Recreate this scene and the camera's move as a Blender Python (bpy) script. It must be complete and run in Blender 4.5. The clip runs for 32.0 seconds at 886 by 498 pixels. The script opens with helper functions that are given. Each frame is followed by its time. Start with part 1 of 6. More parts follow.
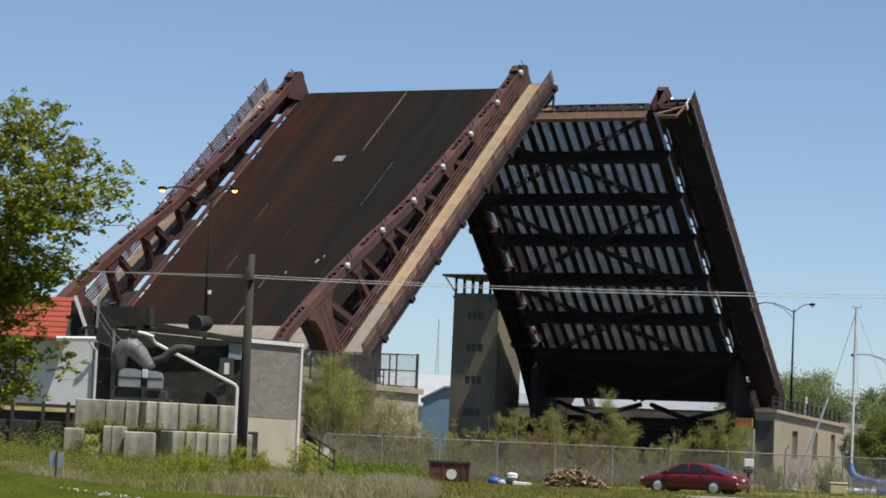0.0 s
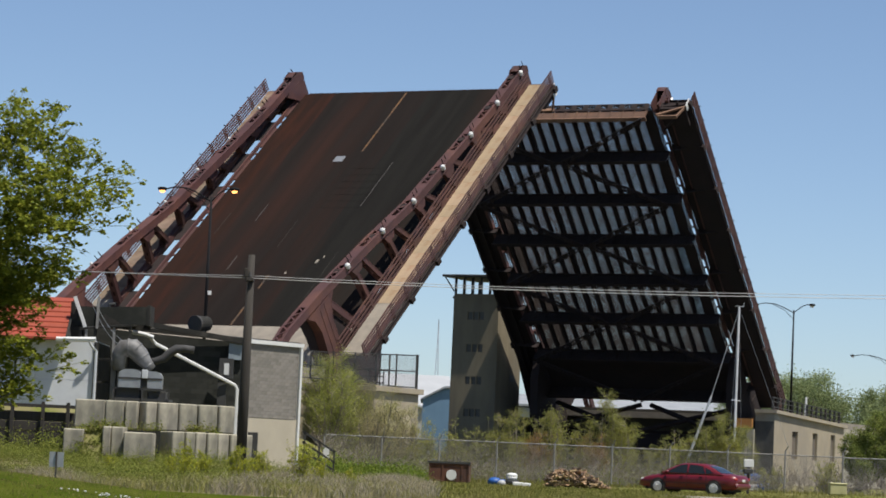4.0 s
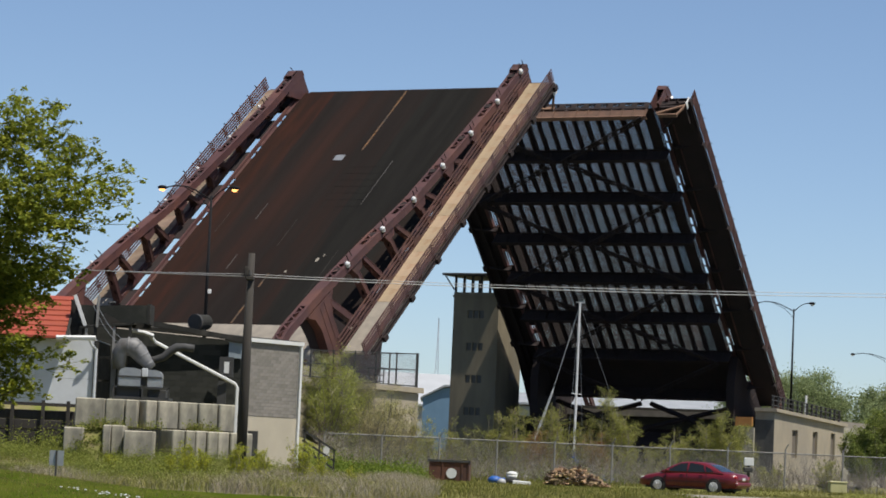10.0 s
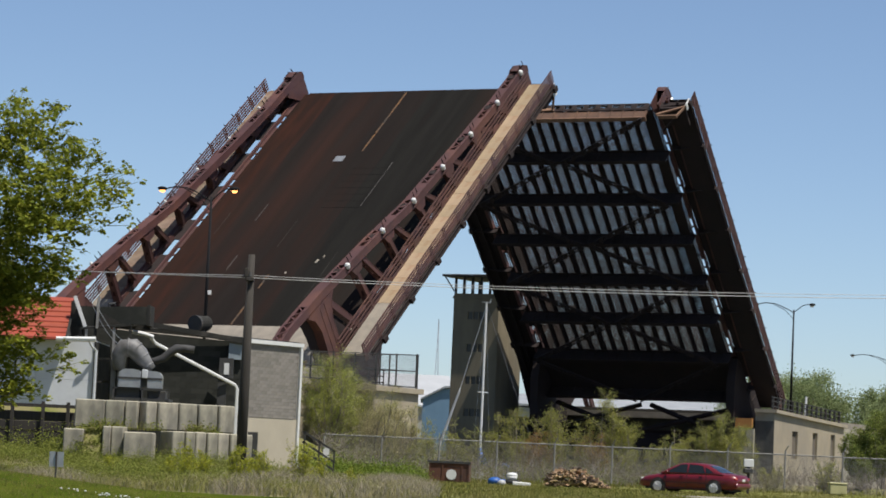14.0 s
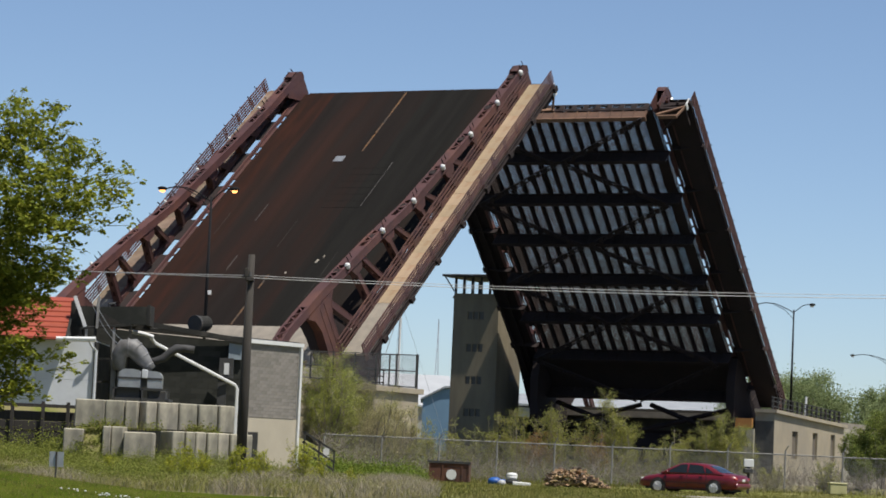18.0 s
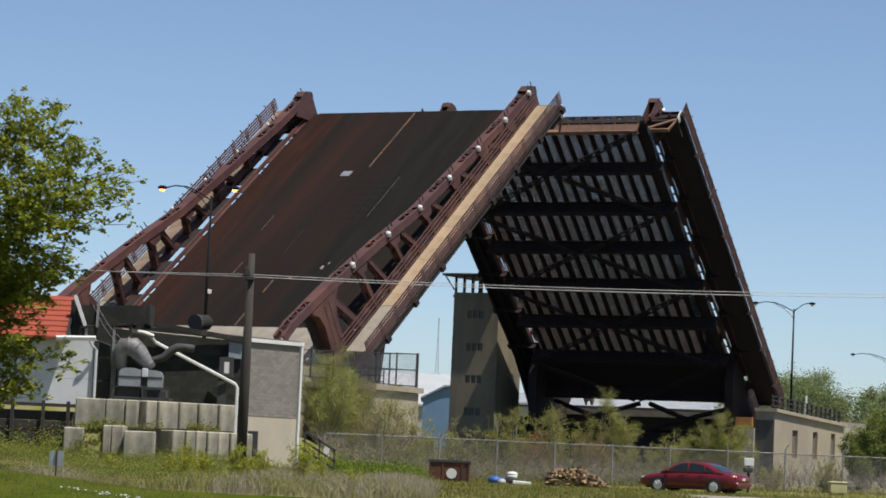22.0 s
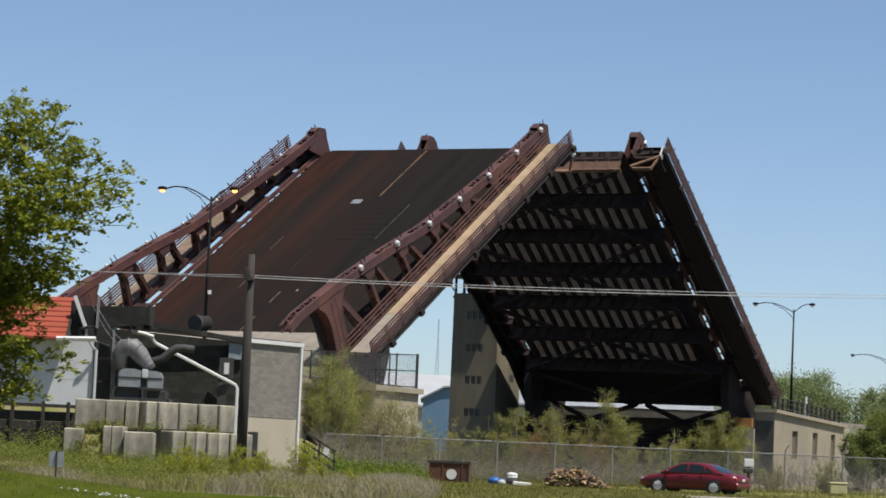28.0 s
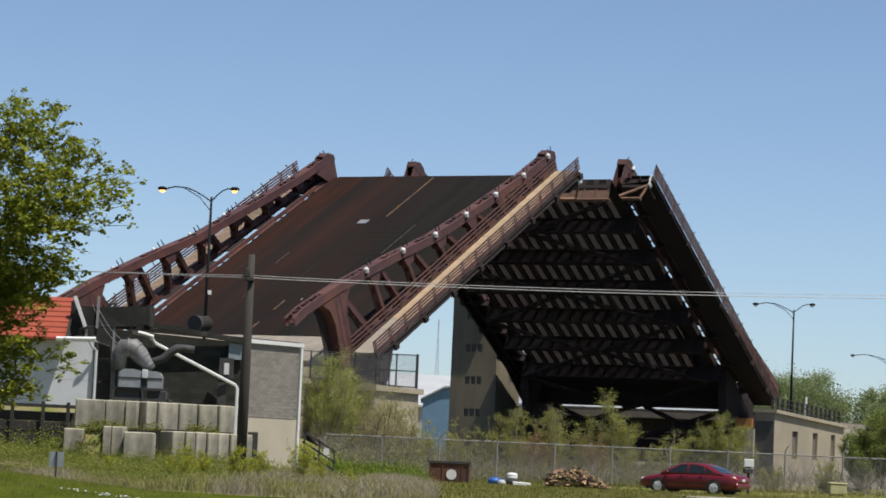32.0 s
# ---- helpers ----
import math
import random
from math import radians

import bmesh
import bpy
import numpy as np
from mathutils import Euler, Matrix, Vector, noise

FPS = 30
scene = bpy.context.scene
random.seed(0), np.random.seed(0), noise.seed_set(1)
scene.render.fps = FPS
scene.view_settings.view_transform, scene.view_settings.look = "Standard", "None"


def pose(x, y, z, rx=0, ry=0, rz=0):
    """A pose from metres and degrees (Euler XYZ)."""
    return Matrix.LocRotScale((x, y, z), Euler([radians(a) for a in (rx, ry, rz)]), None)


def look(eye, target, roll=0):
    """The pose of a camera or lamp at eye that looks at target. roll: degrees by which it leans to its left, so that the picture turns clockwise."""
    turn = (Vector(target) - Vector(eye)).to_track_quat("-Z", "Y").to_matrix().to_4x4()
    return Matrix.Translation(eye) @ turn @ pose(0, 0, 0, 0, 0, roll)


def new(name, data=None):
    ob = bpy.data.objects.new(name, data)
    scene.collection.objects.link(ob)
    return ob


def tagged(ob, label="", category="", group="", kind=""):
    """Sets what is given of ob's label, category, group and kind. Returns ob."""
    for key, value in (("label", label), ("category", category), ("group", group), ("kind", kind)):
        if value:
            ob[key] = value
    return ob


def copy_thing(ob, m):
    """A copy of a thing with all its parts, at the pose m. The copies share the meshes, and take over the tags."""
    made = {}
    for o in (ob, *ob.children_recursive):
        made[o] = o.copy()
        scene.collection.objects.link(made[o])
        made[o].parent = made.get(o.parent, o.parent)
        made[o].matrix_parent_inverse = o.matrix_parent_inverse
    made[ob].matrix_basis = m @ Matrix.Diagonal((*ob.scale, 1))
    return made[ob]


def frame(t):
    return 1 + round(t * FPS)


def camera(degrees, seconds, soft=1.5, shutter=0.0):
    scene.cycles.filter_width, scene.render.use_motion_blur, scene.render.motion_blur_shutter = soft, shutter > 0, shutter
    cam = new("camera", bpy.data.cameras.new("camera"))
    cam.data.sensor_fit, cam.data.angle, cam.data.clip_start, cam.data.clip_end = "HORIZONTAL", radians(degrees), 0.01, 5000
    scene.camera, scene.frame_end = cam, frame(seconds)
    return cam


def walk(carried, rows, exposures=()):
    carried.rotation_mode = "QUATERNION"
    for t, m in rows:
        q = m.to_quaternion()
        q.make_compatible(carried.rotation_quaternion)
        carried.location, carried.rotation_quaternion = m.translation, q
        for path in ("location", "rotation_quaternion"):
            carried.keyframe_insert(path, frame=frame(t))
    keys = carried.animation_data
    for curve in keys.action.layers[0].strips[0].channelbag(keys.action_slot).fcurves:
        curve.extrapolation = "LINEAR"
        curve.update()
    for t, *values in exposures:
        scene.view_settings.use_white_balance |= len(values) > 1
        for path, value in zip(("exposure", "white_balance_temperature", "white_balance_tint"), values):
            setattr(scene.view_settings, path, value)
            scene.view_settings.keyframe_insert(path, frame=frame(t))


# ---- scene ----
# The camera stands on a tripod; a breath of wind tips it by fractions of a degree.
EYE = (0.0, 0.0, 0.85)
LENS = 18.306
TILT, LEAN, PER_DEG = 4.462, 2.56, 84.92
SWAY = [(0, 0.17, -0.08), (0.5, 0, 1.35), (1, 0, 2.75), (1.5, 1.1, 0.17), (2, 0.17, -0.08), (2.5, -0.08, -0.33),
         (3, 0.17, -1.42), (3.5, 0, -0.08), (5.5, 0, 1.44), (6, -0.34, 1.44), (6.5, 0.17, -0.17), (7, -0.08, 0),
         (7.5, -1.52, 0.34), (8, -1.26, 1.44), (8.5, 0, 2.92), (9, -0.34, 0.26), (9.5, 0, -1.5), (10, 0, -1.84),
         (10.5, 0, -1.59), (11, 0, -1.17), (11.5, 0.08, -1.5), (12, 0, -0.08), (12.5, -0.09, -0.08), (13, 0, 0.09),
         (13.5, -1.26, 0.09), (14, 0, 0.34), (14.5, -0.26, -1.33), (16.5, 0, 1.26), (17, -0.34, -0.08), (17.5, -0.34, -0.08),
         (18, 0, 0.34), (18.5, 0, -0.08), (19, 0, -0.08), (19.5, 0, -1.25), (20, 0, -1.59), (20.5, 0, -0.08),
         (21, 0.26, 0), (21.5, 0.09, -1.5), (22, 0.17, -1.5), (22.5, 1.51, 0), (23, 1.51, -1.5), (23.5, 0.08, -1.42),
         (24, -0.34, 0.17), (24.5, 0, 0), (25, 0.17, 1.52), (25.5, -1.34, 1.52), (27.5, 1.19, 1.09), (28, 0.11, -0.11),
         (28.5, 0.33, 0), (29, 0.22, -1.39), (29.5, 0.33, 0), (30, 0.11, -1.39), (30.5, 0.33, -1.18), (31, 0.33, -1.18),
         (31.5, 0.11, 0.21), (32, 0.11, 0.33)]
cam = camera(LENS, 32.0, soft=1.75)


def aim(dx, dy):
    yaw, tilt = radians(dx / PER_DEG), radians(TILT + dy / PER_DEG)
    return look(EYE, (100 * math.sin(-yaw), 100 * math.cos(yaw), EYE[2] + 100 * math.tan(tilt)), LEAN)


walk(cam, [(t, aim(dx, dy)) for t, dx, dy in SWAY])
scene.view_settings.exposure = 0.4

# Bridge: heading of its axis, trunnion of the near leaf, length of a leaf, swing of both leaves in degrees.
HEAD = 62.886
TRUNNION = Vector((-13.076, 164.311, 1.094))
LEAF = 33.498
AXIS = Vector((math.cos(radians(HEAD)), math.sin(radians(HEAD)), 0))
SIDE = Vector((-AXIS.y, AXIS.x, 0))
FAR_TRUNNION = TRUNNION + (2 * LEAF - 0.21) * AXIS + 0.40 * SIDE
SWING = [(0, 38.95, 44.88), (18, 38.95, 44.88), (18.5, 38.82, 44.58), (19, 38.62, 44.36), (19.5, 38.18, 43.93), (20, 37.74, 43.6),
         (20.5, 37.3, 43.22), (21, 36.78, 42.7), (21.5, 36.26, 42.13), (22, 35.79, 41.65), (22.5, 35.35, 41.03), (23, 34.88, 40.44),
         (23.5, 34.4, 39.92), (24, 33.97, 39.3), (24.5, 33.56, 38.64), (25, 33.16, 38.05), (25.5, 32.7, 37.5), (27.5, 31.14, 35.03),
         (28, 30.62, 34.36), (28.5, 30.13, 33.7), (29, 29.66, 33), (29.5, 29.23, 32.42), (30, 28.77, 31.79), (30.5, 28.33, 31.17),
         (31, 27.9, 30.58), (31.5, 27.5, 29.98), (32, 27.04, 29.38)]

# ---- light ----
SUN_TO = Vector((0.77, -0.64, 0)).normalized()
SUN_UP = radians(66)
world = bpy.data.worlds.new("sky")
scene.world = world
world.use_nodes = True
wn = world.node_tree
sky = wn.nodes.new("ShaderNodeTexSky")
sky.sky_type, sky.sun_disc = "NISHITA", False
sky.sun_elevation, sky.sun_rotation = SUN_UP, math.atan2(SUN_TO.x, SUN_TO.y)
sky.air_density, sky.dust_density, sky.ozone_density = 0.68, 0.5, 2.4
wn.links.new(sky.outputs[0], wn.nodes["Background"].inputs[0])
wn.nodes["Background"].inputs[1].default_value = 0.096
sun = new("sun", bpy.data.lights.new("sun", "SUN"))
sun.data.energy, sun.data.angle, sun.data.color = 4.8, radians(0.6), (1.0, 0.95, 0.87)
sun.matrix_world = look((0, 0, 80), Vector((0, 0, 80)) - (SUN_TO * math.cos(SUN_UP) + Vector((0, 0, math.sin(SUN_UP)))))


# ---- materials ----
def material(name, base, second=None, scale=1.0, rough=0.7, metal=0.0, bump=0.0, bump_scale=20.0, stain=None, stain_scale=0.3,
             stain_low=0.5, stain_high=0.7, vary=0.0, island=False, stretch=(1, 1, 1), spec=0.5):
    """Base colour mixed with a second by fine noise, stains by coarse noise, bump by finer noise, and a random tint per piece."""
    m = bpy.data.materials.new(name)
    m.use_nodes = True
    nt = m.node_tree
    n, l = nt.nodes, nt.links
    b = n["Principled BSDF"]
    b.inputs["Roughness"].default_value, b.inputs["Metallic"].default_value = rough, metal
    b.inputs["Specular IOR Level"].default_value = spec
    co = n.new("ShaderNodeTexCoord")
    mp = n.new("ShaderNodeMapping")
    mp.inputs["Scale"].default_value = stretch
    l.new(co.outputs["Object"], mp.inputs[0])

    def noise_of(s, detail=6.0, rough_=0.6):
        t = n.new("ShaderNodeTexNoise")
        t.inputs["Scale"].default_value, t.inputs["Detail"].default_value, t.inputs["Roughness"].default_value = s, detail, rough_
        l.new(mp.outputs[0], t.inputs["Vector"])
        return t.outputs["Fac"]

    def ramp(fac, lo, hi):
        r = n.new("ShaderNodeMapRange")
        r.inputs["From Min"].default_value, r.inputs["From Max"].default_value = lo, hi
        l.new(fac, r.inputs["Value"])
        return r.outputs[0]

    def mix(fac, a, c):
        x = n.new("ShaderNodeMix")
        x.data_type = "RGBA"
        l.new(fac, x.inputs[0])
        for socket, value in ((x.inputs[6], a), (x.inputs[7], c)):
            if isinstance(value, tuple):
                socket.default_value = (*value, 1)
            else:
                l.new(value, socket)
        return x.outputs[2]

    colour = mix(ramp(noise_of(scale), 0.35, 0.65), base, second or tuple(c * 0.75 for c in base))
    if stain:
        colour = mix(ramp(noise_of(stain_scale, 8.0, 0.65), stain_low, stain_high), colour, stain)
    if vary:
        if island:
            rnd = n.new("ShaderNodeNewGeometry").outputs["Random Per Island"]
        else:
            rnd = n.new("ShaderNodeObjectInfo").outputs["Random"]
        hs = n.new("ShaderNodeHueSaturation")
        v = n.new("ShaderNodeMapRange")
        v.inputs["To Min"].default_value, v.inputs["To Max"].default_value = 1 - vary, 1 + vary
        l.new(rnd, v.inputs["Value"])
        l.new(v.outputs[0], hs.inputs["Value"])
        h = n.new("ShaderNodeMapRange")
        h.inputs["To Min"].default_value, h.inputs["To Max"].default_value = 0.5 + vary * 0.06, 0.5 - vary * 0.06
        l.new(rnd, h.inputs["Value"])
        l.new(h.outputs[0], hs.inputs["Hue"])
        l.new(colour, hs.inputs["Color"])
        colour = hs.outputs[0]
    l.new(colour, b.inputs["Base Color"])
    if bump:
        bp = n.new("ShaderNodeBump")
        bp.inputs["Strength"].default_value, bp.inputs["Distance"].default_value = bump, 0.02
        l.new(noise_of(bump_scale, 5.0), bp.inputs["Height"])
        l.new(bp.outputs[0], b.inputs["Normal"])
    return m


def leaf_material(name, base, second, vary=0.35, through_=0.35):
    m = material(name, base, second, scale=0.6, rough=0.85, vary=vary, island=True, spec=0.15)
    n, l = m.node_tree.nodes, m.node_tree.links
    b, out = n["Principled BSDF"], n["Material Output"]
    tr = n.new("ShaderNodeBsdfTranslucent")
    src = b.inputs["Base Color"].links[0].from_socket
    l.new(src, tr.inputs["Color"])
    mx = n.new("ShaderNodeMixShader")
    mx.inputs[0].default_value = through_
    l.new(b.outputs[0], mx.inputs[1])
    l.new(tr.outputs[0], mx.inputs[2])
    l.new(mx.outputs[0], out.inputs[0])
    return m


def glow(name, colour, strength):
    m = bpy.data.materials.new(name)
    m.use_nodes = True
    b = m.node_tree.nodes["Principled BSDF"]
    b.inputs["Base Color"].default_value = (*colour, 1)
    b.inputs["Emission Color"].default_value = (*colour, 1)
    b.inputs["Emission Strength"].default_value = strength
    return m


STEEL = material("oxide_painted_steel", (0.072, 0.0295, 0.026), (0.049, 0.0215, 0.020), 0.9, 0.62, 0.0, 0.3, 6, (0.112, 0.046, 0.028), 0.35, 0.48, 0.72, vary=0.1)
# rusted steel of undersides and heels, with their shade put into the colour
STEEL_UNDER = material("shaded_rusted_steel", (0.0265, 0.0180, 0.0168), (0.0205, 0.0155, 0.0148), 0.8, 0.85, 0.0, 0.3, 6, (0.032, 0.014, 0.009), 0.25, 0.58, 0.74, spec=0.25)
GRATING = material("weathered_steel_grating", (0.019, 0.016, 0.014), (0.014, 0.012, 0.011), 0.5, 0.85, 0.0, 0, 6, (0.030, 0.017, 0.012), 0.11, 0.48, 0.66, stretch=(0.35, 1, 1))
CAPS = material("worn_brown_deck", (0.0148, 0.0112, 0.0096), (0.0100, 0.0082, 0.0073), 1.4, 0.95, 0.0, 0.25, 30, (0.0235, 0.0120, 0.0090), 0.35, 0.44, 0.64, vary=0.07, stretch=(0.10, 1, 1), spec=0.1)
CAPS_RUST = material("rusted_deck", (0.033, 0.0125, 0.0078), (0.0165, 0.0092, 0.0070), 1.4, 0.95, 0.0, 0.25, 30, (0.0175, 0.0120, 0.0098), 0.25, 0.46, 0.66, vary=0.08, stretch=(0.14, 1, 1), spec=0.1)
CAPS_GREEN = material("blackened_deck", (0.0122, 0.0116, 0.0100), (0.0086, 0.0080, 0.0072), 1.4, 0.95, 0.0, 0.25, 30, (0.0195, 0.0125, 0.0096), 0.35, 0.48, 0.68, vary=0.07, stretch=(0.10, 1, 1), spec=0.1)
BOARDED = material("brown_weathered_boards", (0.15, 0.125, 0.095), (0.10, 0.085, 0.07), 1.5, 0.9, 0, 0.2, 10)
# rust made brighter orange, so that sunlight on the panel is in its colour
SUNLIT_RUST = material("sunlit_orange_rust", (0.42, 0.19, 0.05), (0.33, 0.14, 0.04), 1.5, 0.85, 0.0, 0.3, 12)
RUST_PLATE = material("rusted_plate", (0.20, 0.115, 0.07), (0.15, 0.08, 0.05), 1.5, 0.8, 0.0, 0.3, 12)
# planks of the left walkway, the truss's shade put into a duller colour
PLANK_SHADED = material("dull_shaded_planks", (0.21, 0.155, 0.105), (0.15, 0.115, 0.085), 1.6, 0.9, 0, 0.3, 14, (0.12, 0.075, 0.05), 0.5, 0.44, 0.66, vary=0.2)
RUST_DARK = material("dark_rusted_plate", (0.105, 0.055, 0.034), (0.06, 0.032, 0.022), 1.2, 0.85, 0.0, 0.3, 12, (0.17, 0.085, 0.04), 0.6, 0.52, 0.7)
LAMP_STEEL = material("black_lamp_steel", (0.014, 0.014, 0.016), (0.010, 0.010, 0.011), 2, 0.9, spec=0.15)
FAR_WHITE = material("chalky_far_sheet", (0.36, 0.372, 0.385), (0.31, 0.322, 0.335), 0.3, 0.7, 0, 0, 10, (0.32, 0.33, 0.34), 0.08, 0.55, 0.75)
FAR_GREY = material("grey_far_sheet", (0.25, 0.265, 0.28), (0.20, 0.215, 0.23), 0.4, 0.8)
SHADED_END = material("shaded_end_concrete", (0.105, 0.098, 0.086), (0.075, 0.071, 0.063), 0.9, 0.95, 0, 0.35, 12, (0.15, 0.135, 0.11), 0.4, 0.55, 0.75, spec=0.2)
TAR = material("tarry_roof_felt", (0.030, 0.029, 0.026), (0.020, 0.020, 0.018), 1.5, 0.95, 0, 0.5, 10, (0.055, 0.050, 0.042), 0.9, 0.52, 0.7, spec=0.2)
# pale blue-grey that holds the haze over the far mast
HAZY = material("hazy_far_steel", (0.42, 0.47, 0.55), (0.38, 0.43, 0.51), 1, 0.8)
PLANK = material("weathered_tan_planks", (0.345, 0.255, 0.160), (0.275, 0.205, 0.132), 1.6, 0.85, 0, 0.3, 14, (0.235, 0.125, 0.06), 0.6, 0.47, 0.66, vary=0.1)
SLAB = material("pale_worn_concrete_slab", (0.245, 0.215, 0.175), (0.19, 0.168, 0.138), 1.5, 0.9, 0, 0.3, 18, (0.18, 0.16, 0.135), 0.4, 0.55, 0.75)
CONCRETE = material("stained_cream_concrete", (0.34, 0.29, 0.21), (0.275, 0.235, 0.172), 0.8, 0.9, 0, 0.35, 14, (0.251, 0.22, 0.175), 0.22, 0.52, 0.72, stretch=(1, 1, 0.5))
CONCRETE_GREY = material("grey_block_concrete", (0.37, 0.34, 0.26), (0.275, 0.25, 0.195), 2.0, 0.92, 0, 0.5, 18, (0.14, 0.132, 0.108), 0.9, 0.44, 0.66, vary=0.14, stretch=(1, 1, 0.6))
# concrete under the far leaf, the shade there put into its colour
SHADED_CONCRETE = material("shade_darkened_concrete", (0.05, 0.047, 0.04), (0.035, 0.033, 0.029), 0.8, 0.95, 0, 0.3, 12, (0.08, 0.075, 0.06), 0.4, 0.5, 0.7)
TOWER = material("weathered_tower_concrete", (0.20, 0.168, 0.108), (0.145, 0.122, 0.078), 0.7, 0.9, 0, 0.35, 12, (0.114, 0.103, 0.0798), 0.25, 0.5, 0.72, stretch=(1, 1, 0.25))
YELLOW = material("worn_yellow_paint", (0.15, 0.066, 0.015), (0.06, 0.034, 0.018), 1.3, 0.85, stain=(0.03, 0.024, 0.019), stain_scale=0.8, stain_low=0.45, stain_high=0.6)
WHITE = material("chalky_white_paint", (0.608, 0.608, 0.593), (0.532, 0.532, 0.517), 1.0, 0.6, 0, 0.1, 10)
WHITE_WALL = material("weathered_white_siding", (0.50, 0.515, 0.53), (0.44, 0.455, 0.47), 0.9, 0.7, 0, 0.15, 10, (0.42, 0.43, 0.44), 0.5, 0.55, 0.75)
WHITE_LAMP = material("white_lamp_glass", (0.646, 0.646, 0.631), (0.608, 0.608, 0.593), 3, 0.25)
GALV = material("galvanised_steel", (0.38, 0.388, 0.395), (0.304, 0.312, 0.319), 3, 0.45, 0.6, 0.1, 20)
GALV_DULL = material("weathered_pale_steel", (0.24, 0.235, 0.225), (0.16, 0.155, 0.145), 3, 0.7, 0.1, 0.2, 20)
ZINC = material("dull_zinc_sheet", (0.175, 0.175, 0.174), (0.115, 0.115, 0.114), 2.5, 0.6, 0.15, 0.4, 9, (0.09, 0.082, 0.074), 1.2, 0.5, 0.7)
SOOT = material("black_joint", (0.012, 0.010, 0.009), (0.008, 0.007, 0.0065), 2, 0.95, spec=0.1)
GALV_FAINT = material("faint_scraped_steel", (0.036, 0.030, 0.026), (0.022, 0.019, 0.017), 0.9, 0.85, spec=0.2)
GALV_WORN = material("scraped_steel", (0.075, 0.066, 0.058), (0.038, 0.034, 0.031), 1.4, 0.6)
DARK_METAL = material("dark_grimy_metal", (0.042, 0.041, 0.04), (0.027, 0.027, 0.026), 1.5, 0.75, 0.0, 0.2, 10, (0.0912, 0.0608, 0.0456), 0.6, 0.55, 0.75)
POLE_WOOD = material("creosoted_pole_wood", (0.042, 0.036, 0.029), (0.027, 0.023, 0.019), 3, 0.9, 0, 0.6, 12, stretch=(3, 3, 0.3))
WIRE = material("bleached_cable", (0.319, 0.319, 0.319), (0.274, 0.274, 0.274), 1, 0.5)
GLASS_DUSTY = material("dusty_window_glass", (0.052, 0.05, 0.042), (0.036, 0.035, 0.03), 3, 0.35)
ASPHALT = material("pale_gravel", (0.228, 0.205, 0.167), (0.167, 0.152, 0.122), 4, 0.95, 0, 0.4, 30)
BARK = material("tree_bark", (0.076, 0.0608, 0.0456), (0.0456, 0.038, 0.0304), 4, 0.9, 0, 0.6, 20, stretch=(3, 3, 0.6))
TWIG = material("dry_grey_twigs", (0.24, 0.205, 0.165), (0.175, 0.15, 0.12), 2, 0.9, vary=0.3, island=True)
MAPLE = leaf_material("maple_leaves", (0.215, 0.24, 0.03), (0.15, 0.175, 0.02), 0.32, 0.4)
SALLOW = leaf_material("pale_sallow_leaves", (0.35, 0.375, 0.095), (0.27, 0.29, 0.075), 0.22, 0.5)
THICKET = leaf_material("dense_thicket_leaves", (0.20, 0.235, 0.055), (0.145, 0.18, 0.045), 0.3)
WILLOW = leaf_material("young_willow_leaves", (0.33, 0.33, 0.085), (0.23, 0.235, 0.065), 0.3, 0.5)
BLOSSOM = leaf_material("cream_blossom_and_leaf", (0.46, 0.41, 0.24), (0.31, 0.32, 0.09), 0.3, 0.45)
RUSSET = leaf_material("russet_young_leaves", (0.24, 0.13, 0.05), (0.20, 0.16, 0.05), 0.3)
SHRUB = leaf_material("fresh_shrub_leaves", (0.37, 0.38, 0.045), (0.28, 0.30, 0.035), 0.2, 0.5)
# leaves across the river, distance haze mixed into their paler green
FAR_LEAF = leaf_material("haze_paled_tree_leaves", (0.235, 0.28, 0.125), (0.185, 0.225, 0.105), 0.25, 0.45)
REED = leaf_material("weed_blades", (0.23, 0.24, 0.055), (0.26, 0.23, 0.105), 0.45)
LUSH = leaf_material("lush_green_weeds", (0.155, 0.21, 0.032), (0.125, 0.17, 0.027), 0.25, 0.4)
HERB = leaf_material("leafy_weeds", (0.19, 0.22, 0.042), (0.155, 0.17, 0.04), 0.22, 0.4)
DRY = leaf_material("dry_grass_blades", (0.33, 0.29, 0.215), (0.26, 0.225, 0.165), 0.35)
GRASS = material("mown_grass", (0.155, 0.16, 0.036), (0.115, 0.125, 0.028), 1.6, 0.9, 0, 0.9, 30, (0.19, 0.165, 0.075), 0.25, 0.42, 0.66, spec=0.05)
LAWN = material("mown_lawn", (0.052, 0.070, 0.0085), (0.038, 0.055, 0.006), 1.2, 0.95, 0, 0.9, 30, (0.078, 0.086, 0.016), 0.35, 0.45, 0.7, stretch=(1, 0.3, 1), spec=0.0)
WEED_GROUND = material("weedy_ground", (0.129, 0.144, 0.0342), (0.144, 0.129, 0.0532), 1.2, 0.95, 0, 0.8, 14, (0.213, 0.182, 0.106), 0.3, 0.42, 0.66, spec=0.05)
WATER = material("green_grey_river", (0.0152, 0.0228, 0.0228), (0.019, 0.0266, 0.0243), 0.5, 0.06, 0, 0.35, 1.2)


